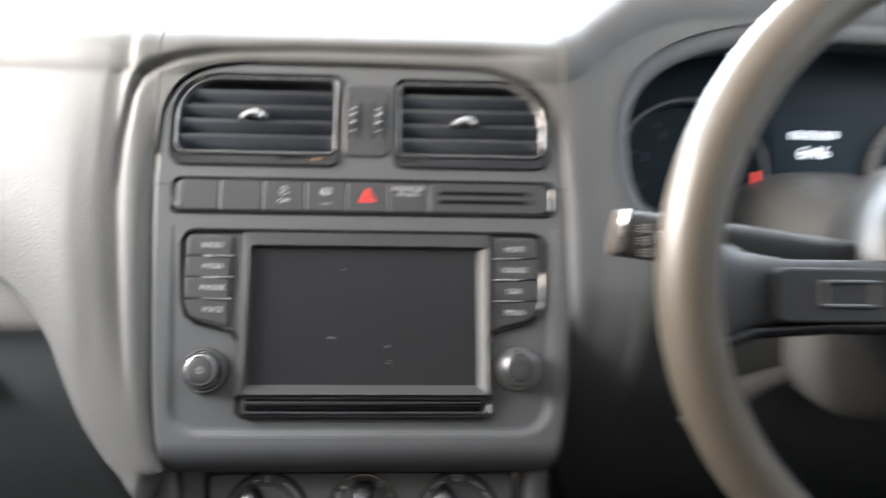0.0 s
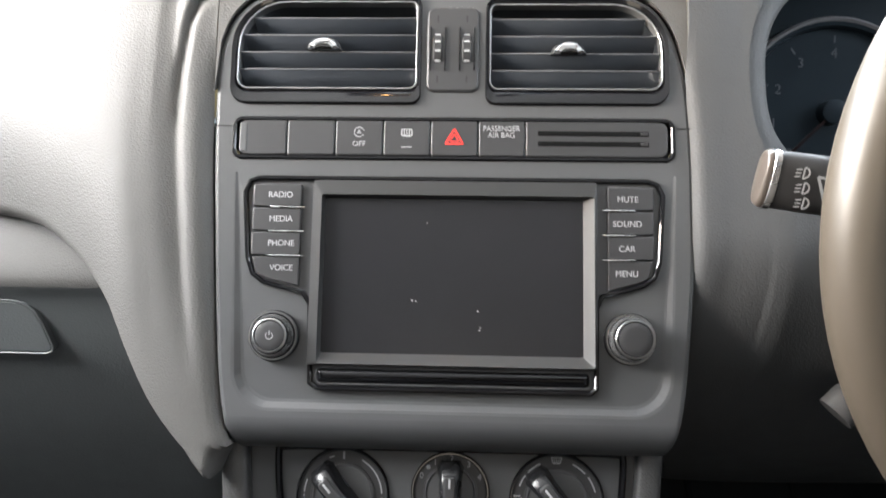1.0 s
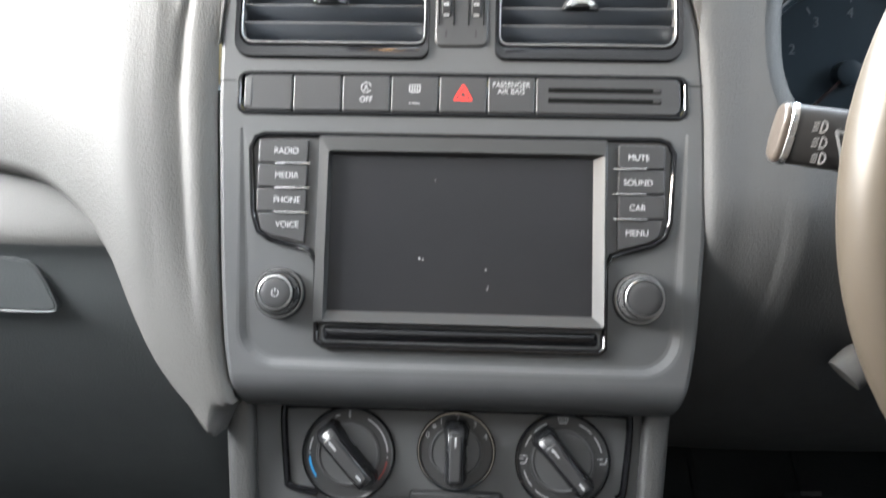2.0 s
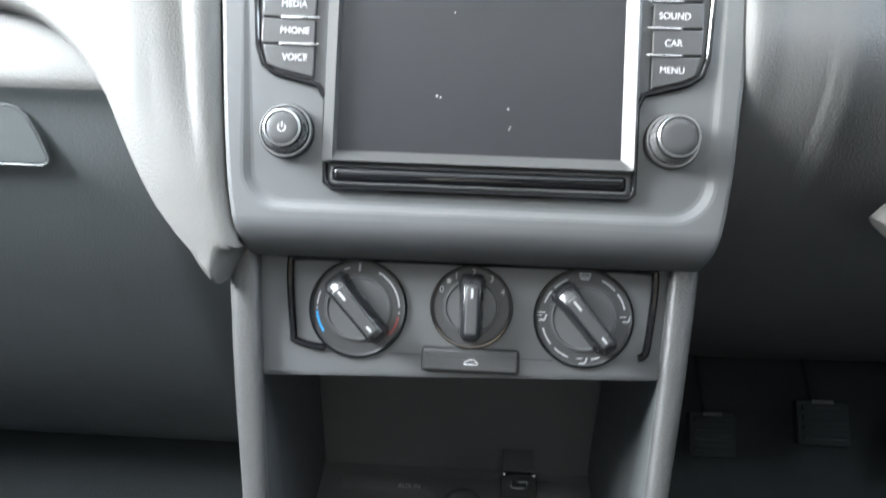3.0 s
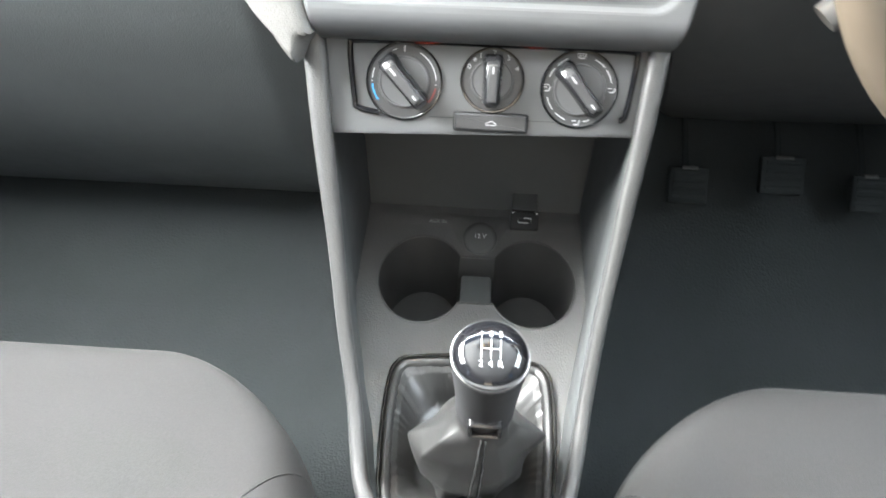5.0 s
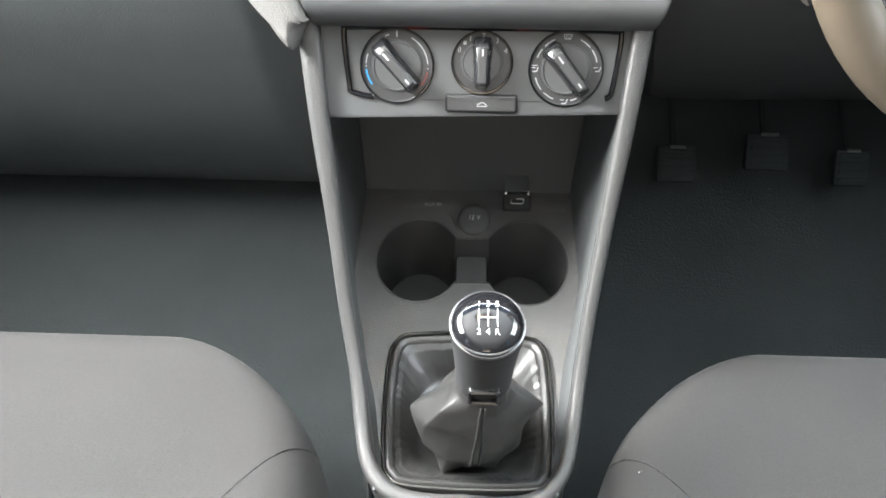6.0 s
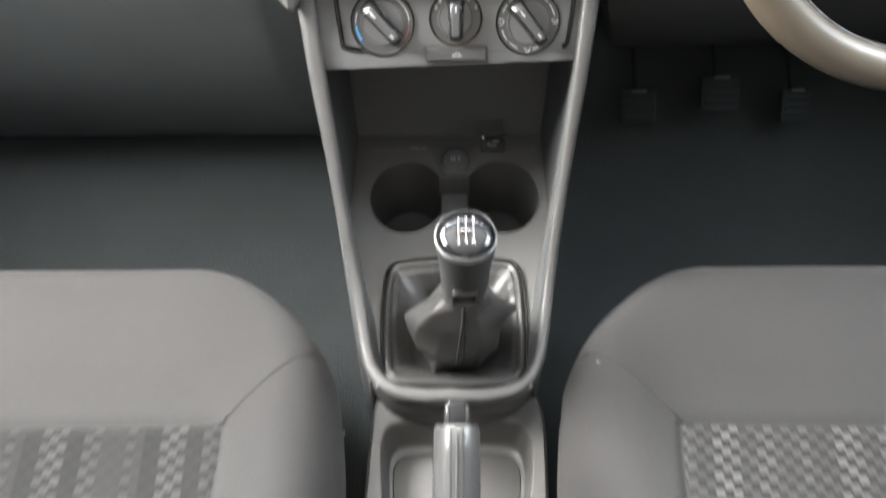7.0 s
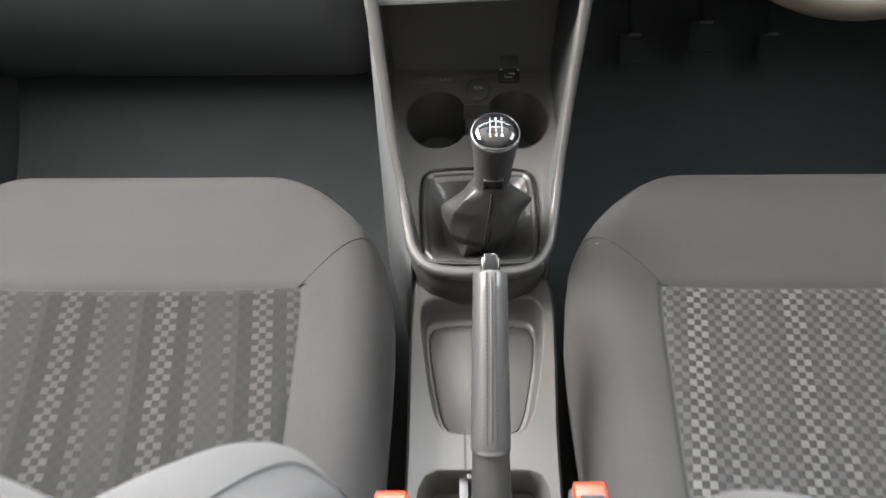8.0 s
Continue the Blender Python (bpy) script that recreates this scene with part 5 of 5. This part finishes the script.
def handbrake():
    h = thing("handbrake", I(), "handbrake lever with stitched grey leather grip", "handbrake")
    a, b, c2 = Vector((-0.001, -0.335, 0.362)), Vector((-0.003, -0.465, 0.292)), Vector((-0.003, -0.570, 0.215))
    d = (a - b).normalized()
    pts = [b - d * 0.004] + [b.lerp(a, k / 10) for k in range(11)] + [a + d * 0.002]
    rad = [0.0165, 0.0168, 0.0166, 0.0163, 0.0162, 0.0160, 0.0158, 0.0157, 0.0156, 0.0155, 0.0154, 0.0152, 0.0135]
    part("grip", sweep(pts, rad, 20, flat=1.05), M_GRIP, h, "leather grip")
    up0 = Vector((1, 0, 0)).cross(d).normalized()
    ori = Matrix((Vector((1, 0, 0)), d, -up0 if up0.z < 0 else up0)).transposed().to_4x4()
    part("button_sleeve", rbox(0.0178, 0.020, 0.0150, 0.003, Matrix.Translation(a + d * 0.006) @ ori, 3), M_FRAME, h, "dark polished sleeve")
    part("release_button", rbox(0.0130, 0.022, 0.0156, 0.002, Matrix.Translation(a + d * 0.0075) @ ori, 3), M_GLOSS, h, "black push button")
    part("lever_base", sweep([b + d * 0.002, b.lerp(c2, 0.3), c2, c2 + Vector((0, -0.06, -0.05))], [0.0155, 0.0170, 0.0190, 0.022], 16), M_LEVER, h, "dark plastic lever base")
    part("grip_end", loft([[b - d * (0.002 + q + 0.0065 * math.sin(t)) + Vector((math.cos(t), 0, 0)) * r_ + up0 * math.sin(t) * r_ for t in [2 * math.pi * k / 28 for k in range(28)]] for q, r_ in ((-0.004, 0.0162), (-0.002, 0.0168), (0.000, 0.0168), (0.0006, 0.0156))]), M_LEVER, h, "slanting lower edge of the grip")
    up = Vector((1, 0, 0)).cross(d).normalized()
    up = up if up.z > 0 else -up
    part("grip_seam", sweep([b + up * 0.0166 + d * 0.004, a + up * 0.0152 - d * 0.004], 0.0011, 8), M_LEVER, h)
    nst = 38
    for s in (-1, 1):
        for k in range(nst):
            t0, t1 = (k + 0.15) / nst, (k + 0.75) / nst
            o0 = Vector((s * 0.0040, 0, 0)) + up * (0.0164 - 0.0012 * t0)
            part("stitch", sweep([b.lerp(a, t0) + o0, b.lerp(a, t1) + o0], 0.0009, 5), M_THREAD, h)


def floor_scrap():
    s = thing("paper_scrap", pose(-0.141, -0.142, 0.006, 8, 0, 30), "tiny white scrap of paper on the carpet beside the console", "paper scrap")
    part("scrap", rbox(0.009, 0.006, 0.002, 0.0006), M_PRINT, s)


def lint():
    s = thing("lint_fleck", pose(0.1235, -0.2255, 0.2800, 30, -35, 20), "tiny white lint fleck on the grey seat cloth", "lint")
    part("fleck", sweep([(-0.0022, 0, 0), (-0.0006, 0.0004, 0.0003), (0.0010, -0.0003, 0.0002), (0.0021, 0.0005, 0)], [0.0005, 0.0008, 0.0007, 0.0003], 6), M_PRINT, s)


# ---- seats ----
SEAT_W = curve_through([(-0.55, 0.262), (-0.259, 0.268), (-0.16, 0.2560), (-0.129, 0.245), (-0.093, 0.224), (-0.06, 0.193), (-0.042, 0.167), (-0.02, 0.123), (-0.008, 0.084), (0.0, 0.038)])


SEAT_OUT = curve_through([(-0.55, 0.262), (-0.259, 0.270), (-0.129, 0.266), (-0.06, 0.252), (-0.03, 0.232), (-0.01, 0.19), (0.0, 0.14)])


def seat(side):
    """Front seat; side -1 the passenger's, 1 the driver's. Its own origin is under the cushion's front edge."""
    cx = -0.362 if side < 0 else 0.352
    s = thing("front_seat", pose(cx, -0.076, 0.0), "front seat in plain grey cloth with a checked centre panel", "car seat", "front seats")

    def hw(y):
        return SEAT_W(y)

    def top(x, y):
        crown = 0.010 * math.exp(-((abs(x) - 0.215) / 0.045) ** 2) * min(1, max(0, (-y - 0.08) / 0.12))
        sag = -0.010 * max(0, 1 - (x / 0.17) ** 2) * min(1, max(0, (-y - 0.15) / 0.15))
        return 0.272 + 0.010 * math.sin(min(1, max(0, -y / 0.18)) * math.pi / 2) + crown + sag + 0.02 * max(0, -y - 0.2)

    def at(xn, y, dz=0.0):
        w = hw(y) if xn * side <= 0 else SEAT_OUT(y)
        x = xn * w
        z = top(x, y) + dz
        k = (abs(xn) - 0.80) / 0.20
        if k > 0:
            z -= 0.055 * (1 - math.sqrt(max(0, 1 - min(1, k) ** 2.4)))
        f = (y + 0.055) / 0.055
        if f > 0:
            z -= 0.070 * (1 - math.sqrt(max(0, 1 - min(1, f) ** 2.2)))
        return Vector((x, y, z))

    seam = 0.0030

    def edge(t):
        return seam * math.exp(-(t / 0.0045) ** 2)

    y_in = -0.209

    def xin(y):
        return 0.652 + (0.05 if side < 0 else 0.12) * max(0, min(1, (-y - 0.209) / 0.3))

    # front panel, bolsters, centre panel
    ys_f = steps(y_in, -0.055, 26) + [-0.055 + 0.055 * math.sin(k * math.pi / 2 / 14) for k in range(1, 15)]
    part("front_panel", sheet(lambda u, y: at(u, y, -edge(y - y_in) if abs(u) < 0.66 else 0), [-math.cos(k * math.pi / 60) for k in range(61)], ys_f), M_CLOTH, s, "plain grey cloth front panel")
    ys_b = [y_in - 0.0025 * k for k in range(5)] + steps(y_in - 0.01, -0.50, 30)[1:]
    part("centre_panel", sheet(lambda u, y: at(u * xin(y), y, -edge((1 - abs(u)) * 0.17) - edge(y_in - y)), [-1, -0.985, -0.97, -0.955] + steps(-0.94, 0.94, 30) + [0.955, 0.97, 0.985, 1], ys_b), M_CHECK if side < 0 else M_CHECK_ALL, s, "grey checked cloth centre panel")
    for sg in (-1, 1):
        part("bolster", sheet(lambda u, y, sg=sg: at(sg * (xin(y) + (1 - xin(y)) * u), y, -edge(u * 0.09)), [0, 0.02, 0.04, 0.06] + steps(0.1, 0.6, 8) + [1 - 0.4 * (1 - math.sin(k * math.pi / 2 / 12)) for k in range(1, 13)], ys_b), M_CLOTH, s, "plain grey side bolster")
        # seam from the corner of the centre panel to the outer edge
        pts = []
        for t in steps(0, 1, 16):
            y = y_in + 0.074 * t + 0.014 * math.sin(math.pi * t * 0.8)
            pts.append(at(sg * (0.652 + 0.34 * t), y, 0.0001))
        part("seam", sweep(pts, 0.0005, 6), M_THREAD, s)
        for p, q in zip(pts, pts[1:]):
            part("stitch", sweep([p.lerp(q, 0.15), p.lerp(q, 0.80)], 0.0009, 5), M_THREAD, s)
        pts = [at(sg * xin(y), y, -0.0036) for y in steps(y_in, -0.50, 20)]
        part("seam", sweep(pts, 0.0011, 6), M_THREAD, s)
    part("seam", sweep([at(u, y_in, -0.0036) for u in steps(-0.652, 0.652, 30)], 0.0011, 6), M_THREAD, s)
    # skirt below the cushion
    ring_y = steps(-0.50, -0.135, 8) + [-0.135 * math.cos(k * math.pi / 2 / 16) for k in range(1, 17)]
    outline = [(hw(y), y) for y in ring_y] + [(-hw(y), y) for y in reversed(ring_y)]
    rings = []
    for k, dz in ((0.001, 0.0), (0.0, -0.012), (0.004, -0.05), (0.012, -0.10)):
        ring = []
        for x, y in outline:
            e = at(math.copysign(1, x), y)
            ring.append((e.x - math.copysign(k, x), e.y - (k if y > -0.05 else 0), e.z + dz))
        rings.append(ring)
    part("skirt", loft(rings), M_CLOTH, s)
    part("seat_base", rbox(0.44, 0.40, 0.10, 0.02, pose(0, -0.28, 0.10)), M_LOWER, s)
    # backrest
    def back(u, v):
        x = u * (0.280 - 0.02 * v)
        d = abs(u) - 0.775
        bol = 0.072 * math.exp(-(d / (0.14 if d < 0 else 0.20)) ** 2) * max(0, 1 - (v / 0.85) ** 2)
        rim = 0.11 * max(0, (abs(u) - 0.93) / 0.07) ** 2.2
        lo = 0.03 * math.exp(-(v / 0.15) ** 2)
        lumbar = 0.058 * math.exp(-(u / 0.42) ** 2) * math.exp(-((v - 0.35) / 0.3) ** 2)
        return (x, (-0.482 if side < 0 else -0.512) - 0.09 * v - 0.22 * v * v + bol + lumbar - rim - lo, 0.275 + 0.60 * v)
    part("backrest", sheet(back, [math.sin(k * math.pi / 80) for k in range(-40, 41)], steps(0, 1, 40), 0.012), M_CLOTH, s, "plain grey backrest with raised side bolsters")
    part("backrest_shell", sheet(lambda u, v: (u * 0.258, -0.64 - 0.06 * v - 0.22 * v * v, 0.25 + 0.63 * v), steps(-1, 1, 8), steps(0, 1, 10), 0.012), M_LOWER, s)
    for sg in (-1, 1):
        pts = [Vector(back(sg * (0.865 + 0.07 * math.exp(-((v - 0.22) / 0.08) ** 2)), v)) + Vector((0, 0.0004, 0.0004)) for v in steps(0.1, 1, 40)]
        part("seam", sweep(pts, 0.0005, 6), M_THREAD, s)
        pts = [Vector(back(sg * 0.62, v)) + Vector((0, 0.0005, 0)) for v in steps(0.1, 1, 24)]
        part("seam", sweep(pts, 0.0011, 6), M_THREAD, s)
    return s


def belt_buckle(x, y, z):
    b = thing("belt_buckle", pose(x, y, z, -18), "seat belt buckle with a red release button beside the seat", "seat belt buckle", "front belt buckles")
    part("housing", rbox(0.030, 0.022, 0.075, 0.005, pose(0, 0, -0.040), 3), M_RUBBER, b)
    part("release_button", rbox(0.0255, 0.017, 0.012, 0.003, pose(0, 0, 0.0), 3), M_BUCKLE, b, "red button")
    part("slot", rbox(0.018, 0.004, 0.004, 0.0008, pose(0, -0.007, 0.0055)), M_RUBBER, b)
    part("stalk", rbox(0.022, 0.008, 0.20, 0.003, pose(0, 0, -0.17)), M_RUBBER, b)


# ---- steering ----
def steering():
    m = pose(0.352, -0.0785, 0.673, -12.5)
    w = thing("steering_wheel", m, "leather steering wheel with chrome and silver trim", "steering wheel")
    R, r = 0.178, 0.0160
    ring = [(R * math.cos(t), 0, R * math.sin(t)) for t in [2 * math.pi * k / 96 for k in range(96)]]
    part("rim", sweep(ring, r, 18, True, flat=1.0), M_WHEEL, w, "dark leather rim, warm sunlight in its colour")
    for sx in (-1, 1):
        secs = []
        for x, h, dp in ((0.050, 0.019, 0.004), (0.085, 0.018, 0.008), (0.120, 0.018, 0.009), (0.145, 0.022, 0.008), (0.166, 0.031, 0.002)):
            secs.append([(sx * x, dp + q[0], q[1] - 0.011) for q in superellipse(0.007, h, 3.0, 28)])
        sp = part("spoke", loft(secs, cap=(True, True)), M_BUTTON, w, "broad flat spoke")
        part("spoke_edge", sweep([(sx * 0.050, -0.001, -0.029), (sx * 0.10, 0.001, -0.029), (sx * 0.140, 0.002, -0.032), (sx * 0.160, -0.002, -0.038)], 0.0035, 10), M_GLOSS, sp, "glossy black lower edge")
        pod = part("switch_pod", slab(rrect(sx * 0.098 - 0.034, -0.026, sx * 0.098 + 0.034, 0.003, 0.006), -0.0030, 0.004, 0.0012), M_RUBBER, sp)
        part("pod_trim", trim_ring(rrect(sx * 0.092 - 0.015, -0.018, sx * 0.092 + 0.015, -0.003, 0.002), 0.0022, -0.0042, -0.001), M_SATIN, pod, "silver key frame")
    part("lower_spoke", sweep([(0, 0.02, -0.05), (0, 0.014, -0.09), (0, 0.008, -0.13), (0, 0.0, -R)], [0.026, 0.020, 0.015, 0.012], 12, flat=0.5), M_BUTTON, w)
    inner = [((R - 0.0150) * math.cos(t), -0.006, (R - 0.0150) * math.sin(t)) for t in [2 * math.pi * k / 96 for k in range(96)]]
    part("rim_seam", sweep(inner, 0.0011, 6, True), M_RIM, w, "fine seam inside the rim")
    part("hub", lathe([(0.070, 0.06), (0.074, 0.030), (0.070, 0.010), (0.058, 0.000), (0.03, -0.004)], 44), M_LEATHER, w, "padded hub")
    part("badge", lathe([(0.028, -0.002), (0.028, -0.006), (0.026, -0.0075), (0.01, -0.0075)], 40), M_CHROME, w, "round chrome badge")
    c = thing("steering_column", pose(0.352, -0.03, 0.645), "dark plastic steering column shroud", "steering column")
    part("shroud", loft([[(x * k, y, z * k - 0.022) for x, z in superellipse(0.074, 0.070, 3, 40)] for k, y in ((0.80, 0.0), (0.93, 0.004), (0.98, 0.010), (1.0, 0.03), (1.12, 0.16))], cap=(True, True)), M_TUNNEL, c)
    part("adjuster_lever", sweep(smooth([(-0.040, 0.040, -0.060), (-0.085, 0.032, -0.072), (-0.118, 0.024, -0.086), (-0.136, 0.018, -0.100)], 5), [0.008] * 6 + [0.009] * 6 + [0.0105] * 4, 12, flat=0.55), M_TUNNEL, c, "pale grey column adjuster lever")
    s = thing("indicator_stalk", I(), "black indicator stalk with a chrome tip and lamp symbols", "stalk")
    a, b = Vector((0.1505, -0.0450, 0.6856)), Vector((0.31, -0.050, 0.667))
    d = (b - a).normalized()
    sec = superellipse(0.0068, 0.0133, 3.0, 32)
    side = d.cross(Vector((0, 0, 1))).normalized()
    upv = side.cross(d)

    def tube(stations):
        return loft([[a + d * q + side * x * k + upv * z * k for x, z in sec] for q, k in stations], cap=(True, True))

    part("arm", tube([(-0.003, 0.94), (-0.0025, 0.98), (0.0, 1.0), (0.05, 1.04), (0.17, 0.95)]), M_BUTTON, s)
    part("ring", tube([(-0.0058, 0.98), (-0.0053, 1.05), (-0.0027, 1.05), (-0.0022, 0.98)]), M_CHROME, s, "chrome ring")
    part("tip", tube([(-0.0085, 0.80), (-0.0083, 0.89), (-0.0077, 0.96), (-0.0066, 1.0), (-0.0050, 1.0)]), M_STALKTIP, s, "brownish grey end cap")
    bm = bmesh.new()
    for k in (-1, 0, 1):
        cx, cz = 0.0016 * -k, k * 0.0068
        arc(cx, cz, 0.0025, -90, 90, 0, 0.0007, bm=bm)
        bar(cx, cz - 0.0025, cx, cz + 0.0025, 0, 0.0007, bm=bm)
        for q in (-1, 0, 1):
            bar(cx - 0.0012, cz + q * 0.0016, cx - 0.0036, cz + q * 0.0016 - 0.0004, 0, 0.0006, bm=bm)
    bar(0.005, 0.006, 0.009, -0.002, 0, 0.0012, bm=bm)
    bar(0.005, 0.006, 0.0095, 0.0055, 0, 0.0012, bm=bm)
    bar(0.009, -0.002, 0.0115, -0.0075, 0, 0.0012, bm=bm)
    part("symbols", bm, M_PRINT, s, "white lamp symbols", m=Matrix.Translation(a + d * 0.0090 + side * 0.0074 - upv * 0.001) @ Matrix((d, -side, upv)).transposed().to_4x4())


def gauges():
    g = thing("instrument_cluster", pose(0.354, 0.128, 0.722, -16), "instrument cluster with round gauges and a small lit display", "instrument cluster")
    low = pose(0.005, 0, -0.029)
    part("backing", slab([(x, z) for x, z in superellipse(0.185, 0.084, 2.6, 48)], 0.0, 0.02, 0.002), M_GAUGE, g)
    for sx in (-1, 1):
        x = sx * 0.105 - 0.007
        dial = part("gauge", lathe([(0.062, 0.001), (0.062, -0.006), (0.060, -0.008), (0.057, -0.007), (0.056, -0.002)], 56, pose(x, 0, 0)), M_GAUGE, g, "round gauge with a chrome edge", m=low)
        part("gauge_ring", lathe([(0.0625, 0), (0.0625, -0.008), (0.061, -0.009), (0.0595, -0.008)], 56, pose(x, 0, 0), cap=(False, False)), M_RIM, dial)
        bm = bmesh.new()
        for k in range(9 if sx < 0 else 13):
            a = radians(225 - (270 / (8 if sx < 0 else 12)) * k)
            bar(x + 0.0455 * math.cos(a), 0.0455 * math.sin(a), x + 0.050 * math.cos(a), 0.050 * math.sin(a), -0.0075, 0.0012, bm=bm)
            if sx < 0:
                words(str(k), 0.009, x + 0.0385 * math.cos(a), -0.0075, 0.0385 * math.sin(a), bm=bm)
        part("scale", bm, M_SHADEPRINT, dial, "printed scale, darkened for shade")
        if sx < 0:
            part("red_zone", arc(x, 0, 0.0535, -45, 5, -0.0078, 0.004), M_REDLIT, dial, "red arc of the scale")
        part("needle_hub", lathe([(0.008, -0.002), (0.008, -0.012), (0.006, -0.013)], 24, pose(x, 0, 0)), M_GAUGE, dial)
        part("needle", bar(x, 0, x + 0.045 * math.cos(radians(225)), 0.045 * math.sin(radians(225)), -0.0105, 0.002, 0.001), M_NEEDLE, dial, "red needle")
    disp = part("display", slab(rrect(-0.036, -0.052, 0.036, 0.050, 0.004), -0.003, 0.002, 0.001), M_GAUGE, g, "small display", m=pose(-0.004, 0, -0.030))
    bm = words("05.02.2020", 0.0085, 0, -0.0034, 0.036)
    words("6:46", 0.014, 0, -0.0034, 0.022, bm=bm)
    bar(-0.030, -0.004, 0.030, -0.004, -0.0034, 0.0008, bm=bm)
    bar(0.004, -0.012, 0.024, -0.012, -0.0034, 0.0035, bm=bm)
    part("display_print", bm, M_DISPLAY, disp, "lit white clock and date")


def pedals():
    for x, z, w in ((0.254, 0.2218, 0.048), (0.360, 0.2429, 0.053), (0.469, 0.2218, 0.042)):
        p = thing("pedal", pose(x, 0.235, z, -35), "black rubber foot pedal in the driver's footwell", "pedal", "foot pedals")
        part("pad", rbox(w, 0.012, 0.045, 0.004, None, 2), M_PEDAL, p)
        for k in range(4):
            part("rib", rbox(w * 0.8, 0.003, 0.005, 0.001, pose(0, -0.007, -0.015 + 0.010 * k)), M_PEDAL, p)
        # pale sliver added as a painted glint at the pad's top
        part("edge_glint", rbox(w * 0.4, 0.003, 0.004, 0.001, pose(0, -0.0062, 0.021)), M_GLINT, p)
        part("arm", sweep([(0, 0.006, 0.0), (0, 0.05, 0.12), (0, 0.14, 0.30)], 0.004, 8), M_PEDAL, p)


cabin()
dome_lamp()
dashboard()
fascia()
head_unit()
climate()
lower_console()
gear_lever()
tunnel()
handbrake()
floor_scrap()
lint()
seat(-1)
seat(1)
belt_buckle(-0.0835, -0.525, 0.318)
belt_buckle(0.070, -0.518, 0.318)
steering()
gauges()
pedals()
